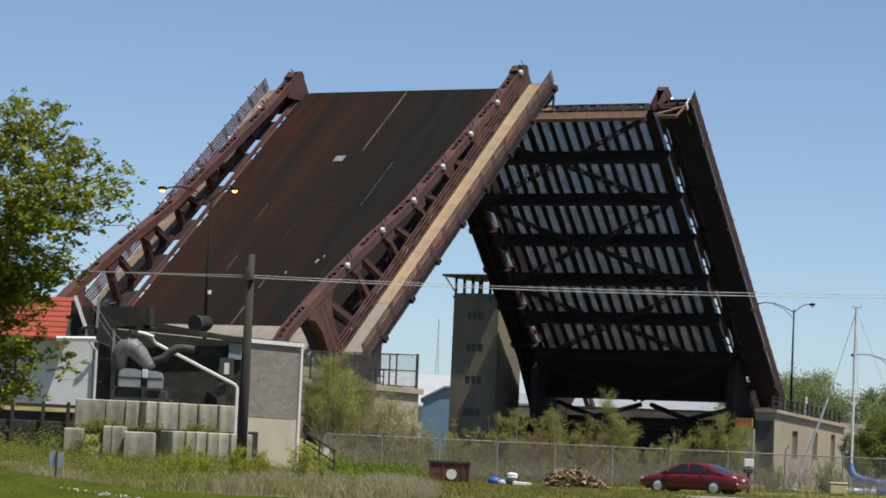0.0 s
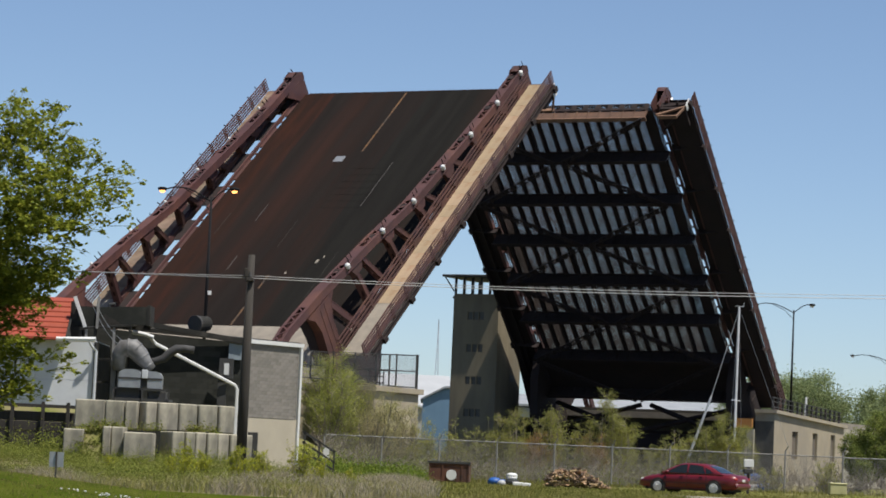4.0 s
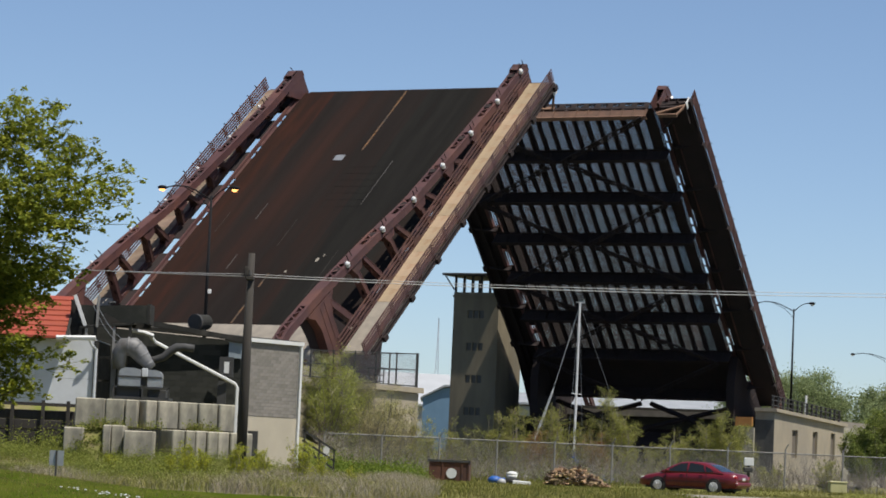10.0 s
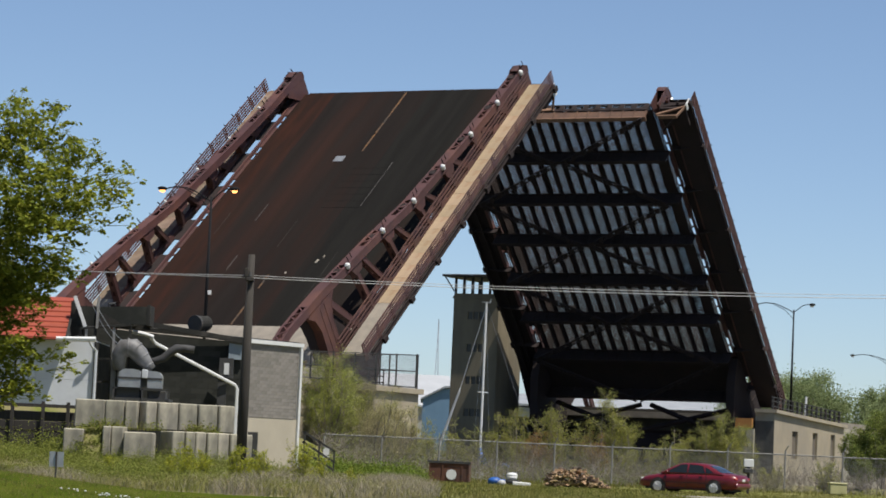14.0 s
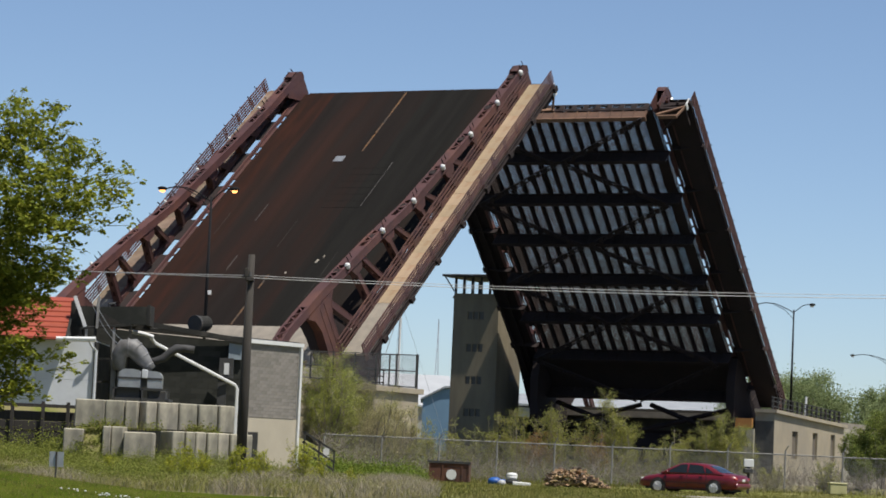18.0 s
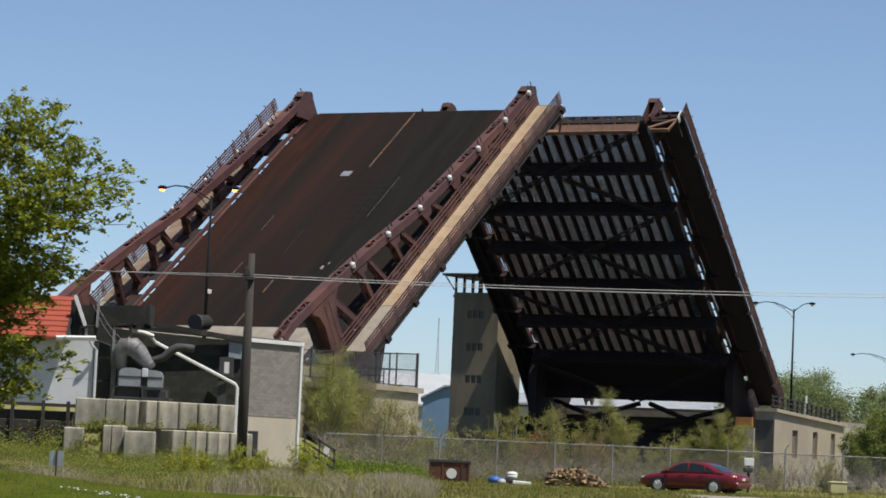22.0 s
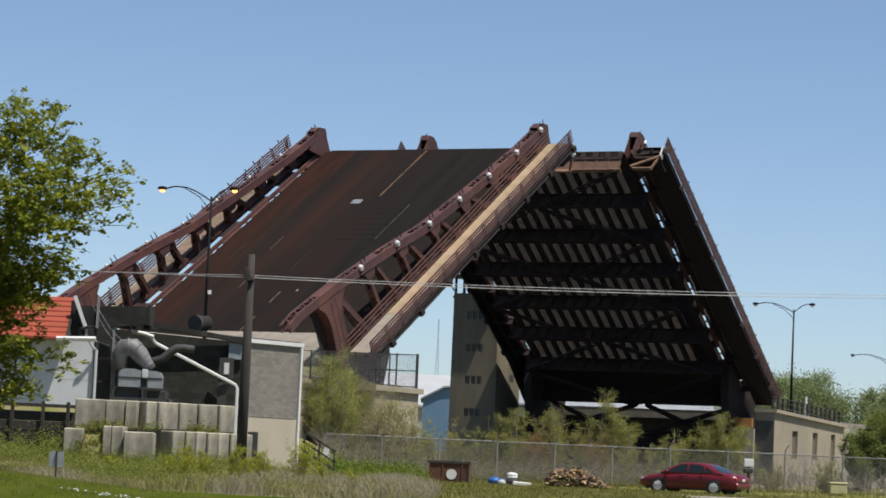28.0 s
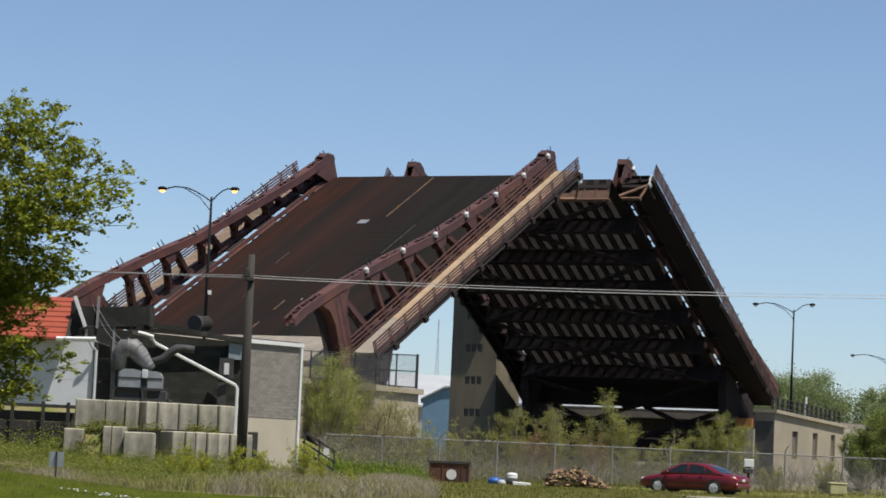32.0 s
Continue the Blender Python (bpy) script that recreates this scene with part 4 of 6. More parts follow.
def make_pole():
    x, y = -5.93, 85.0
    t = thing("utility_pole", pose(x, y, ground_height(x, y)), "dark wooden utility pole carrying two cables", "utility pole")
    h = 7.05 - ground_height(x, y)
    part("pole", Shape().tube([(0, 0, -0.3), (0.0, 0, h * 0.5), (0.02, 0, h)], [0.165, 0.15, 0.10], 10), POLE_WOOD, t, smooth=True)
    part("cable_bracket", Shape().box(-0.13, 0.13, -0.2, 0.1, 6.22 - ground_height(x, y), 6.34 - ground_height(x, y), 0.02).box(-0.17, -0.05, -0.2, 0.0, 6.34 - ground_height(x, y), 6.62 - ground_height(x, y), 0.02), POLE_WOOD, t)
    for z in (6.43, 6.30):
        part("insulator", Shape().tube([(0, -0.15, z - ground_height(x, y) - 0.06), (0, -0.15, z - ground_height(x, y) + 0.08)], [0.06, 0.04], 8), DARK_METAL, t)
    for i, (za, zb) in enumerate(((6.40, 7.25), (6.33, 7.12))):
        w = thing("overhead_cable", Matrix(), "pale sagging overhead cable from the utility pole", "cable", "overhead cables")
        pts = [(x + (30 - x) * k, y + 4 * k, za + (zb + 0.5 - za) * k - 1.35 * k * (1 - k)) for k in [j / 24 for j in range(25)]]
        part("span", Shape().tube(pts, 0.012 if i else 0.010, 5), WIRE, w)
        pts = [(x - 20 * k, y + 2 * k, za + (0.1 + i * 0.3) * k - 0.5 * k * (1 - k)) for k in [j / 16 for j in range(17)]]
        part("span", Shape().tube(pts, 0.014 if i else 0.012, 5), WIRE, w)


# ---- buildings beside the bridge ----
def make_shed():
    """The grey shingled building whose cream base catches the sun."""
    b = thing("shingled_building", pose(0, 0, 0), "grey shingled industrial building with cream concrete base", "building")
    c0, c1, c2 = Vector((-7.85, 112.0, 0)), Vector((-5.75, 114.6, 0)), Vector((-14.6, 110.6, 0))
    zb, zm, zt = 0.3, 2.4, 5.45

    def wall(p, q_, z0, z1, t=0.25, ztq=None):
        d = (q_ - p).normalized()
        n = Vector((d.y, -d.x, 0))
        e = z1 if ztq is None else ztq
        v = [(*(a - n * o).xy, z) for o in (0, t) for a, z in ((p, z0), (q_, z0), (q_, e), (p, z1))]
        return Shape().add(v, [(0, 1, 2, 3), (7, 6, 5, 4), (1, 0, 4, 5), (2, 1, 5, 6), (3, 2, 6, 7), (0, 3, 7, 4)])
    part("end_base", wall(c0, c1, zb, zm), CONCRETE_CREAM, b, "cream painted lower wall")
    part("end_wall", wall(c0, c1, zm, zt), SHINGLE, b, "grey shingle wall")
    part("side_wall", wall(c2, c0, zb, 5.75, 0.25, 5.4), SHINGLE_DARK, b, "dark side wall")
    back = (c2 + c1 - c0)
    part("roof", Shape().add([(*c2.xy, 5.8), (*c0.xy, 5.45), (*c1.xy, 5.5), (*(back + Vector((0, 4, 0))).xy, 5.9),
                              (*c2.xy, 5.95), (*c0.xy, 5.6), (*c1.xy, 5.62), (*(back + Vector((0, 4, 0))).xy, 6.05)],
                             [(3, 2, 1, 0), (4, 5, 6, 7), (0, 1, 5, 4), (1, 2, 6, 5), (2, 3, 7, 6), (3, 0, 4, 7)]), TAR, b)
    d = (c1 - c0).normalized()
    n = Vector((d.y, -d.x, 0))
    part("eave_trim", Shape().bar(c0 + n * 0.06 + Vector((0, 0, 5.5)), c1 + n * 0.06 + d * 0.1 + Vector((0, 0, 5.5)), 0.14, 0.16), WHITE, b, "white eave board")
    part("corner_trim", Shape().bar(c1 + n * 0.03 + Vector((0, 0, zb)), c1 + n * 0.03 + Vector((0, 0, 5.45)), 0.16, 0.12, d), WHITE, b, "white corner board")
    part("gutter_piece", Shape().tube([(-12.25, 109.9, 5.56), (-11.8, 109.9, 5.5), (-11.4, 109.9, 5.38)], 0.085, 8), WHITE, b, "short white gutter piece")
    part("downspout", Shape().tube([(-11.5, 110.0, 5.34), (-11.35, 110.2, 5.15), (-8.15, 111.2, 3.65), (-8.06, 111.2, 3.5), (-8.06, 111.2, 0.4)], 0.07, 6), WHITE, b, "white downspout pipe")
    part("side_eave", Shape().bar((-11.9, 110.6, 5.95), (-7.9, 111.75, 5.45), 0.3, 0.2), TAR, b, "dark overhanging eave")
    part("pale_panel", Shape().add([(-8.5, 111.6, 4.7), (-7.92, 111.78, 4.7), (-7.92, 111.78, 5.3), (-8.5, 111.6, 5.35), (-8.5, 111.68, 4.7), (-7.92, 111.86, 4.7), (-7.92, 111.86, 5.3), (-8.5, 111.68, 5.35)],
                                   [(0, 1, 2, 3), (7, 6, 5, 4), (1, 0, 4, 5), (2, 1, 5, 6), (3, 2, 6, 7), (0, 3, 7, 4)]), BLUE_PANEL, b, "faded blue-grey wall panel")
    part("side_door_post", Shape().box(-8.85, -8.5, 111.2, 111.3, 0.6, 3.95), DARK_METAL, b, "dark rusty column below the window")
    # block courses on the dark side wall
    e = (c0 - c2).normalized()
    f = Vector((e.y, -e.x, 0))
    eang = math.degrees(math.atan2(e.y, e.x))
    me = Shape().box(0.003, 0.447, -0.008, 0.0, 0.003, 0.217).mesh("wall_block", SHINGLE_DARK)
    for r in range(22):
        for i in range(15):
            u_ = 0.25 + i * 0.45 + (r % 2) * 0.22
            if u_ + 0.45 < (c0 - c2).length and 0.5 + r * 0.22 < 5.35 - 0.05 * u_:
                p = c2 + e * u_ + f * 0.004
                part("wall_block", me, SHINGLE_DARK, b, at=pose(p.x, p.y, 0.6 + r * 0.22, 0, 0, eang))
    part("window_frame", Shape().box(-8.82, -8.25, 111.15, 111.3, 3.92, 4.72), DARK_METAL, b, "dark window frame")
    # plain white panel inside the dark window frame
    part("window_pane", Shape().box(-8.62, -8.42, 111.12, 111.146, 4.06, 4.52), WHITE, b, "small white panel in the window")
    # courses of shingles on the sunlit end wall
    rows, length = 22, (c1 - c0).length
    ang = math.degrees(math.atan2(d.y, d.x))
    me = Shape().add([(0.001, -0.004, 0), (0.309, -0.004, 0), (0.308, 0.002, 0.135), (0.002, 0.002, 0.135), (0.002, 0.008, 0), (0.308, 0.008, 0)],
                     [(0, 1, 2, 3), (4, 5, 1, 0), (1, 5, 2), (0, 3, 4)]).mesh("shingle", SHINGLE)
    for r in range(rows):
        for i in range(11):
            s = i * 0.31 + (r % 2) * 0.155
            if s + 0.31 < length:
                p = c0 + d * s + n * 0.012
                part("shingle", me, SHINGLE, b, at=pose(p.x, p.y, zm + 0.02 + r * 0.137, 0, 0, ang))
    part("base_panel", Shape().box(-7.44, -7.04, 109.9, 110.0, 0.5, 1.78), DARK_METAL, b, "dark grey sheet at the base")
    return b


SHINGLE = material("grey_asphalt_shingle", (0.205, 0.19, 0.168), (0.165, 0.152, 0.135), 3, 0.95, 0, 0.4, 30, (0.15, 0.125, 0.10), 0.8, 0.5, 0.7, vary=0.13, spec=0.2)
SHINGLE_DARK = material("dark_wall", (0.030, 0.031, 0.027), (0.020, 0.021, 0.018), 0.9, 0.95, 0, 0.4, 12, (0.058, 0.057, 0.048), 0.5, 0.5, 0.7, vary=0.22, spec=0.2)
BLUE_PANEL = material("faded_blue_grey_board", (0.20, 0.235, 0.26), (0.15, 0.18, 0.20), 1.5, 0.8)
CONCRETE_CREAM = material("cream_painted_concrete", (0.395, 0.35, 0.274), (0.35, 0.312, 0.243), 0.8, 0.9, 0, 0.2, 12)
ROOF_RED = material("red_metal_roof", (0.29, 0.055, 0.024), (0.25, 0.044, 0.020), 1.5, 0.6, 0, 0.1, 12, vary=0.08)


def make_house():
    h = thing("white_house", pose(0, 0, 0), "white sided house with an orange-red metal roof", "house")
    part("wall", Shape().box(-22, -13.25, 106, 114, 2.2, 5.0), WHITE_WALL, h)
    roof = Shape().add([(-23, 105.2, 4.85), (-14.3, 105.2, 4.95), (-14.62, 109.6, 6.75), (-23, 109.6, 6.75), (-14.3, 114.4, 4.9), (-23, 114.4, 4.9)],
                       [(0, 1, 2, 3), (3, 2, 4, 5), (1, 4, 2), (0, 3, 5), (0, 5, 4, 1)])
    part("roof", roof, DARK_METAL, h)
    for i in range(8):
        k0, k1 = i / 8, (i + 1.12) / 8
        a, b = Vector((-14.3, 105.2, 4.97)), Vector((-14.62, 109.6, 6.8))
        p, q_ = a + (b - a) * k0, a + (b - a) * min(1, k1)
        part("roof_panel", Shape().add([(-23, p.y, p.z + 0.06), (p.x, p.y, p.z + 0.06), (q_.x, q_.y, q_.z), (-23, q_.y, q_.z), (-23, p.y, p.z - 0.03), (p.x, p.y, p.z - 0.03)],
                                       [(0, 1, 2, 3), (4, 5, 1, 0), (5, 2, 1)]), ROOF_RED, h)
    part("verge", Shape().bar((-14.24, 105.1, 4.95), (-14.56, 109.6, 6.74), 0.08, 0.16), TAR, h, "dark verge board")
    part("barge_board", Shape().bar((-13.78, 107.0, 5.55), (-14.24, 107.0, 6.72), 0.1, 0.13), WHITE, h, "white leaning barge board")
    part("gable", Shape().prism([(-14.4, 5.0), (-13.75, 5.0), (-13.8, 5.5), (-14.33, 6.55), (-14.4, 6.55)], 107.2, 107.4), TAR, h, "dark gable end")
    # dark board added to cover the pale side wall
    part("side_cladding", Shape().box(-13.248, -13.2, 105.9, 114, 2.2, 4.95), TAR, h, "dark board added over the side wall")
    part("gutter", Shape().tube([(-14.6, 105.0, 4.95), (-13.1, 105.0, 5.0)], 0.1, 6), WHITE, h, "white gutter end")
    part("corner_pipe", Shape().tube([(-13.4, 105.5, 4.95), (-13.3, 105.6, 4.75), (-13.15, 105.8, 4.6), (-13.15, 105.8, 1.5)], 0.06, 6), WHITE_WALL, h, "white downpipe")
    for x0, x1 in ((-15.45, -13.26), (-17.7, -15.47), (-20, -17.72), (-22, -20.02)):
        for z0, z1 in ((2.3, 3.42), (3.44, 4.96)):
            part("wall_sheet", Shape().box(x0, x1, 105.96, 106.0, z0, z1, 0.006), WHITE_WALL, h)
    w = thing("timber_retaining_wall", pose(0, 99.2, 0), "dark rotting timber retaining wall below the house", "retaining wall")
    for z, d in ((0.7, 0.0), (1.05, 0.02), (1.4, 0.0), (1.75, 0.03)):
        part("sleeper", Shape().box(-22, -12.95, -0.12 + d, 0.12 + d, z, z + 0.345, 0.02), POLE_WOOD, w)
    for x in (-20, -18.3, -16.6, -15.2, -14.1, -13.2):
        part("post", Shape().bar((x, -0.2, 0.3), (x, -0.2, 2.45), 0.12, 0.12, (1, 0, 0)), POLE_WOOD, w)
    part("rail", Shape().bar((-22, -0.2, 2.3), (-12.95, -0.2, 2.3), 0.08, 0.12), POLE_WOOD, w)


def make_blocks():
    """Precast concrete retaining blocks in two courses, a little out of line."""
    rng = random.Random(5)
    group = "stacked concrete retaining blocks"
    upper = [(-12.74, -11.68), (-11.65, -10.98), (-10.95, -10.5), (-10.46, -10.08), (-10.05, -9.36), (-9.33, -8.72), (-8.69, -8.03), (-8.0, -7.44)]
    lower = [(-12.95, -12.25), (-11.6, -11.3), (-11.27, -10.82), (-10.8, -9.75), (-9.42, -9.0), (-8.98, -8.65), (-8.63, -8.28), (-8.26, -7.9), (-7.88, -7.5), (-7.48, -7.1), (-7.08, -6.72)]
    bend = math.tan(radians(32))

    def place(a, b, y, z, h, deep, label, corner):
        turn, long_ = (32, (b - a) / math.cos(radians(32))) if a > corner else (0, b - a)
        x = (a + b) / 2
        y += max(0, x - corner) * bend
        sh = Shape().box(-long_ / 2 + 0.01, long_ / 2 - 0.01, -deep, deep, 0, h, 0.035)
        solid("concrete_block", sh, CONCRETE_GREY, label, "concrete block", pose(x, y + rng.uniform(-0.06, 0.06), z, rng.uniform(-0.6, 0.6), rng.uniform(-0.6, 0.6), turn + rng.uniform(-2.5, 2.5)), group)
    for a, b in upper:
        place(a, b, 97.6, 1.6, 0.98, 0.45, "weathered grey precast concrete block on the upper course", -10.48)
    for i, (a, b) in enumerate(lower):
        place(a, b, 96.6 - (0.35 if i == 3 else 0), (0.55 if i > 2 else 0.62) - (0.1 if i == 3 else 0), 0.9 if i == 0 else 1.03, 0.5, "weathered grey precast concrete block in the weeds", -9.85)
    solid("block_footing", Shape().box(-0.22, 0.22, -0.3, 0.3, 0, 0.3, 0.03), CONCRETE_GREY, "small concrete footing under a retaining block", "concrete block", pose(-10.1, 95.9, 0.2), group)

    mound = Shape().prism([(95.2, 0.3), (97.3, 0.3), (97.3, 1.5), (96.9, 1.55), (96.0, 0.95)], -12.22, -11.62, "yz")
    solid("earth_bank", mound, WEED_GROUND, "weedy earth bank between the concrete blocks", "earth bank")


# ---- loose things in the yard ----
PAINT_RED = material("dark_red_car_paint", (0.125, 0.009, 0.016), (0.105, 0.008, 0.013), 1, 0.28, 0.0)
RUBBER = material("tyre_rubber", (0.0152, 0.0152, 0.0152), (0.0228, 0.0228, 0.0213), 4, 0.85)
ALLOY = material("alloy_wheel", (0.6, 0.6, 0.61), (0.52, 0.52, 0.53), 2, 0.35, 0.25)
CAR_GLASS = material("tinted_car_glass", (0.0152, 0.0182, 0.0198), (0.0114, 0.0137, 0.0152), 1, 0.04)
RUST_BIN = material("rusty_brown_bin", (0.122, 0.0494, 0.0266), (0.0836, 0.0342, 0.0213), 2, 0.8, 0.2, 0.3, 14, (0.0456, 0.0266, 0.0228), 0.9, 0.5, 0.7)
LOG_END = material("split_firewood", (0.35, 0.24, 0.135), (0.26, 0.17, 0.09), 6, 0.9, 0, 0.3, 25, vary=0.25)
LOG_BARK = material("firewood_bark", (0.122, 0.0836, 0.057), (0.076, 0.0532, 0.038), 5, 0.9, 0, 0.5, 20, vary=0.2)
BLUE = material("bright_blue_tarp", (0.015, 0.09, 0.33), (0.013, 0.065, 0.23), 2, 0.5, 0, 0.3, 8)
GREY_PLASTIC = material("grey_plastic", (0.38, 0.38, 0.38), (0.319, 0.319, 0.319), 2, 0.5)
YELLOW_BOX = material("pale_yellow_plastic", (0.40, 0.375, 0.185), (0.35, 0.325, 0.16), 2, 0.5)


def make_car():
    c = thing("car", pose(12.0, 127.0, -0.02, 0, 0, 150), "dark red saloon car parked on the grass", "car")
    # sections along the length, x forward: half width, sill, shoulder, top
    secs = [(-2.50, 0.60, 0.42, 0.62, 0.74), (-2.46, 0.74, 0.34, 0.66, 0.86), (-2.36, 0.83, 0.30, 0.70, 0.93), (-2.05, 0.88, 0.26, 0.74, 0.965),
            (-1.4, 0.905, 0.25, 0.76, 0.975), (-0.6, 0.915, 0.24, 0.76, 0.96), (0.3, 0.915, 0.24, 0.76, 0.945), (1.0, 0.90, 0.24, 0.74, 0.92),
            (1.5, 0.885, 0.25, 0.70, 0.865), (1.95, 0.85, 0.26, 0.64, 0.79), (2.25, 0.77, 0.28, 0.58, 0.71), (2.42, 0.64, 0.31, 0.54, 0.64), (2.49, 0.46, 0.36, 0.50, 0.57)]
    sh = Shape()
    ring = 14
    for x, w, lo, m, hi in secs:
        half = [(w * 0.80, lo), (w * 0.95, lo + 0.05), (w * 0.985, lo + 0.18), (w, m - 0.08), (w * 0.985, m + 0.03), (w * 0.90, hi - 0.05), (w * 0.74, hi)]
        sh.v += [(x, -y, z) for y, z in half] + [(x, y, z) for y, z in reversed(half)]
    for i in range(len(secs) - 1):
        sh.f += [(i * ring + j, i * ring + (j + 1) % ring, (i + 1) * ring + (j + 1) % ring, (i + 1) * ring + j) for j in range(ring)]
    sh.f += [tuple(range(ring - 1, -1, -1)), tuple((len(secs) - 1) * ring + j for j in range(ring))]
    part("body", sh, PAINT_RED, c, smooth=True)
    # the rounded cabin
    tops = [(-1.85, 0.955), (-1.6, 1.06), (-1.3, 1.22), (-1.0, 1.335), (-0.7, 1.40), (-0.3, 1.43), (0.1, 1.425), (0.4, 1.38), (0.7, 1.26), (1.0, 1.10), (1.32, 0.925)]

    def roof(x):
        for (p, q_), (r, t) in zip(tops, tops[1:]):
            if x <= r:
                return q_ + (t - q_) * (x - p) / (r - p)
        return tops[-1][1]

    def flank(z):
        return 0.835 - 0.42 * max(0, z - 0.93) - 0.5 * max(0, z - 1.2) ** 2
    cab = Shape()
    for x, t in tops:
        e = t - 0.06 * min(1, (t - 0.9) / 0.3)
        half = [(0.80, 0.88), (flank(0.93), 0.925), (flank((0.93 + e) / 2), (0.93 + e) / 2), (flank(e), e), (flank(e) - 0.13, t)]
        cab.v += [(x, -y, z) for y, z in half] + [(x, y, z) for y, z in reversed(half)]
    for i in range(len(tops) - 1):
        cab.f += [(i * 10 + j, i * 10 + j + 1, i * 10 + 11 + j, i * 10 + 10 + j) for j in range(9)]
    part("roof", cab, PAINT_RED, c, smooth=True)

    def pane(corners, s):
        """A side window laid on the cabin's flank."""
        return Shape().add([(x, s * (flank(z) + 0.012), z) for x, z in corners] + [(x, s * (flank(z) - 0.01), z) for x, z in corners],
                           [tuple(range(len(corners)))] + [tuple(range(2 * len(corners) - 1, len(corners) - 1, -1))])
    for x0, x1, name in ((0.52, 1.22, "windscreen"), (-1.72, -1.05, "rear_window")):
        cols = [x0 + (x1 - x0) * i / 4 for i in range(5)]
        g = Shape()
        for x in cols:
            w = flank(roof(x)) - 0.10
            g.v += [(x, -w, roof(x) + 0.006), (x, -w * 0.5, roof(x) + 0.018), (x, w * 0.5, roof(x) + 0.018), (x, w, roof(x) + 0.006)]
        g.f = [(i * 4 + j, i * 4 + j + 1, i * 4 + 5 + j, i * 4 + 4 + j) for i in range(4) for j in range(3)]
        part(name, g, CAR_GLASS, c, "tinted glass reflecting the sky")
    for s in (-1, 1):
        part("door_window", pane([(1.02, 0.965), (0.62, 1.19), (0.36, 1.33), (0.0, 1.36), (-0.02, 0.965)], s), CAR_GLASS, c, "tinted door glass")
        part("door_window", pane([(-0.09, 0.965), (-0.09, 1.36), (-0.5, 1.34), (-0.80, 1.28), (-0.93, 0.97)], s), CAR_GLASS, c, "tinted door glass")
        part("quarter_window", pane([(-1.0, 0.975), (-0.89, 1.25), (-1.12, 1.16), (-1.36, 1.0)], s), CAR_GLASS, c, "tinted quarter glass")
        part("side_moulding", Shape().box(-2.0, 1.9, min(s * 0.90, s * 0.925), max(s * 0.90, s * 0.925), 0.50, 0.545), MOULDING, c, "dark rubbing strip")
        part("sill", Shape().box(-1.05, 1.0, min(s * 0.80, s * 0.885), max(s * 0.80, s * 0.885), 0.2, 0.29, 0.02), MOULDING, c, "dark sill")
        for x in (-0.04, -1.02, 1.02):
            part("door_seam", Shape().bar((x, s * 0.913, 0.32), (x - 0.02, s * 0.895, 0.9), 0.02, 0.012, (1, 0, 0)), RUBBER, c)
        for x in (0.12, -0.85):
            part("door_handle", Shape().box(x, x + 0.16, min(s * 0.90, s * 0.925), max(s * 0.90, s * 0.925), 0.80, 0.83), MOULDING, c)
        part("door_mirror", Shape().ball((0.92, s * 0.96, 1.0), 0.10, 8, 5, 0.7), PAINT_RED, c, smooth=True)
        part("headlight", Shape().box(2.14, 2.33, min(s * 0.46, s * 0.70), max(s * 0.44, s * 0.74), 0.58, 0.68, 0.03), WHITE_LAMP, c, "clear headlight")
        part("tail_light", Shape().box(-2.475, -2.30, min(s * 0.36, s * 0.79), max(s * 0.36, s * 0.79), 0.70, 0.84, 0.04), TAIL_RED, c, "red tail light")
        for x in (-1.42, 1.38):
            # black disc on the flank stands in for the shaded gap round the wheel
            part("wheel_arch", Shape().tube([(x, s * 0.75, 0.33), (x, s * 0.918, 0.33)], 0.375, 22), RUBBER, c, "black disc for the shaded gap round the wheel")
            wheel = part("wheel", Shape().tube([(x, s * 0.72, 0.32), (x, s * 0.90, 0.32), (x, s * 0.935, 0.32)], [0.325, 0.325, 0.29], 22), TYRE_WORN, c, "black tyre", smooth=False)
            rim = Shape().tube([(x, s * 0.93, 0.32), (x, s * 0.945, 0.32)], [0.225, 0.205], 18)
            for j in range(7):
                a = j * 2 * math.pi / 7
                rim.bar((x + 0.05 * math.cos(a), s * 0.95, 0.32 + 0.05 * math.sin(a)), (x + 0.2 * math.cos(a), s * 0.95, 0.32 + 0.2 * math.sin(a)), 0.03, 0.075, (0, 1, 0))
            part("rim", rim, ALLOY, wheel, "silver alloy rim")
    part("bumper", Shape().box(-2.55, -2.36, -0.78, 0.78, 0.36, 0.58, 0.06), PAINT_RED, c)
    part("bumper", Shape().box(2.28, 2.50, -0.62, 0.62, 0.32, 0.48, 0.06), PAINT_RED, c)
    part("number_plate", Shape().box(-2.515, -2.49, -0.16, 0.16, 0.66, 0.78), WHITE, c)
    part("underside", Shape().box(-2.1, 2.1, -0.7, 0.7, 0.18, 0.3), RUBBER, c)


MOULDING = material("dark_red_trim", (0.05, 0.006, 0.009), (0.035, 0.005, 0.007), 2, 0.5)
TYRE_WORN = material("dusty_tyre", (0.022, 0.021, 0.020), (0.03, 0.029, 0.027), 4, 0.9)
TAIL_RED = material("red_lamp_plastic", (0.342, 0.0076, 0.0076), (0.304, 0.0076, 0.0076), 2, 0.2)


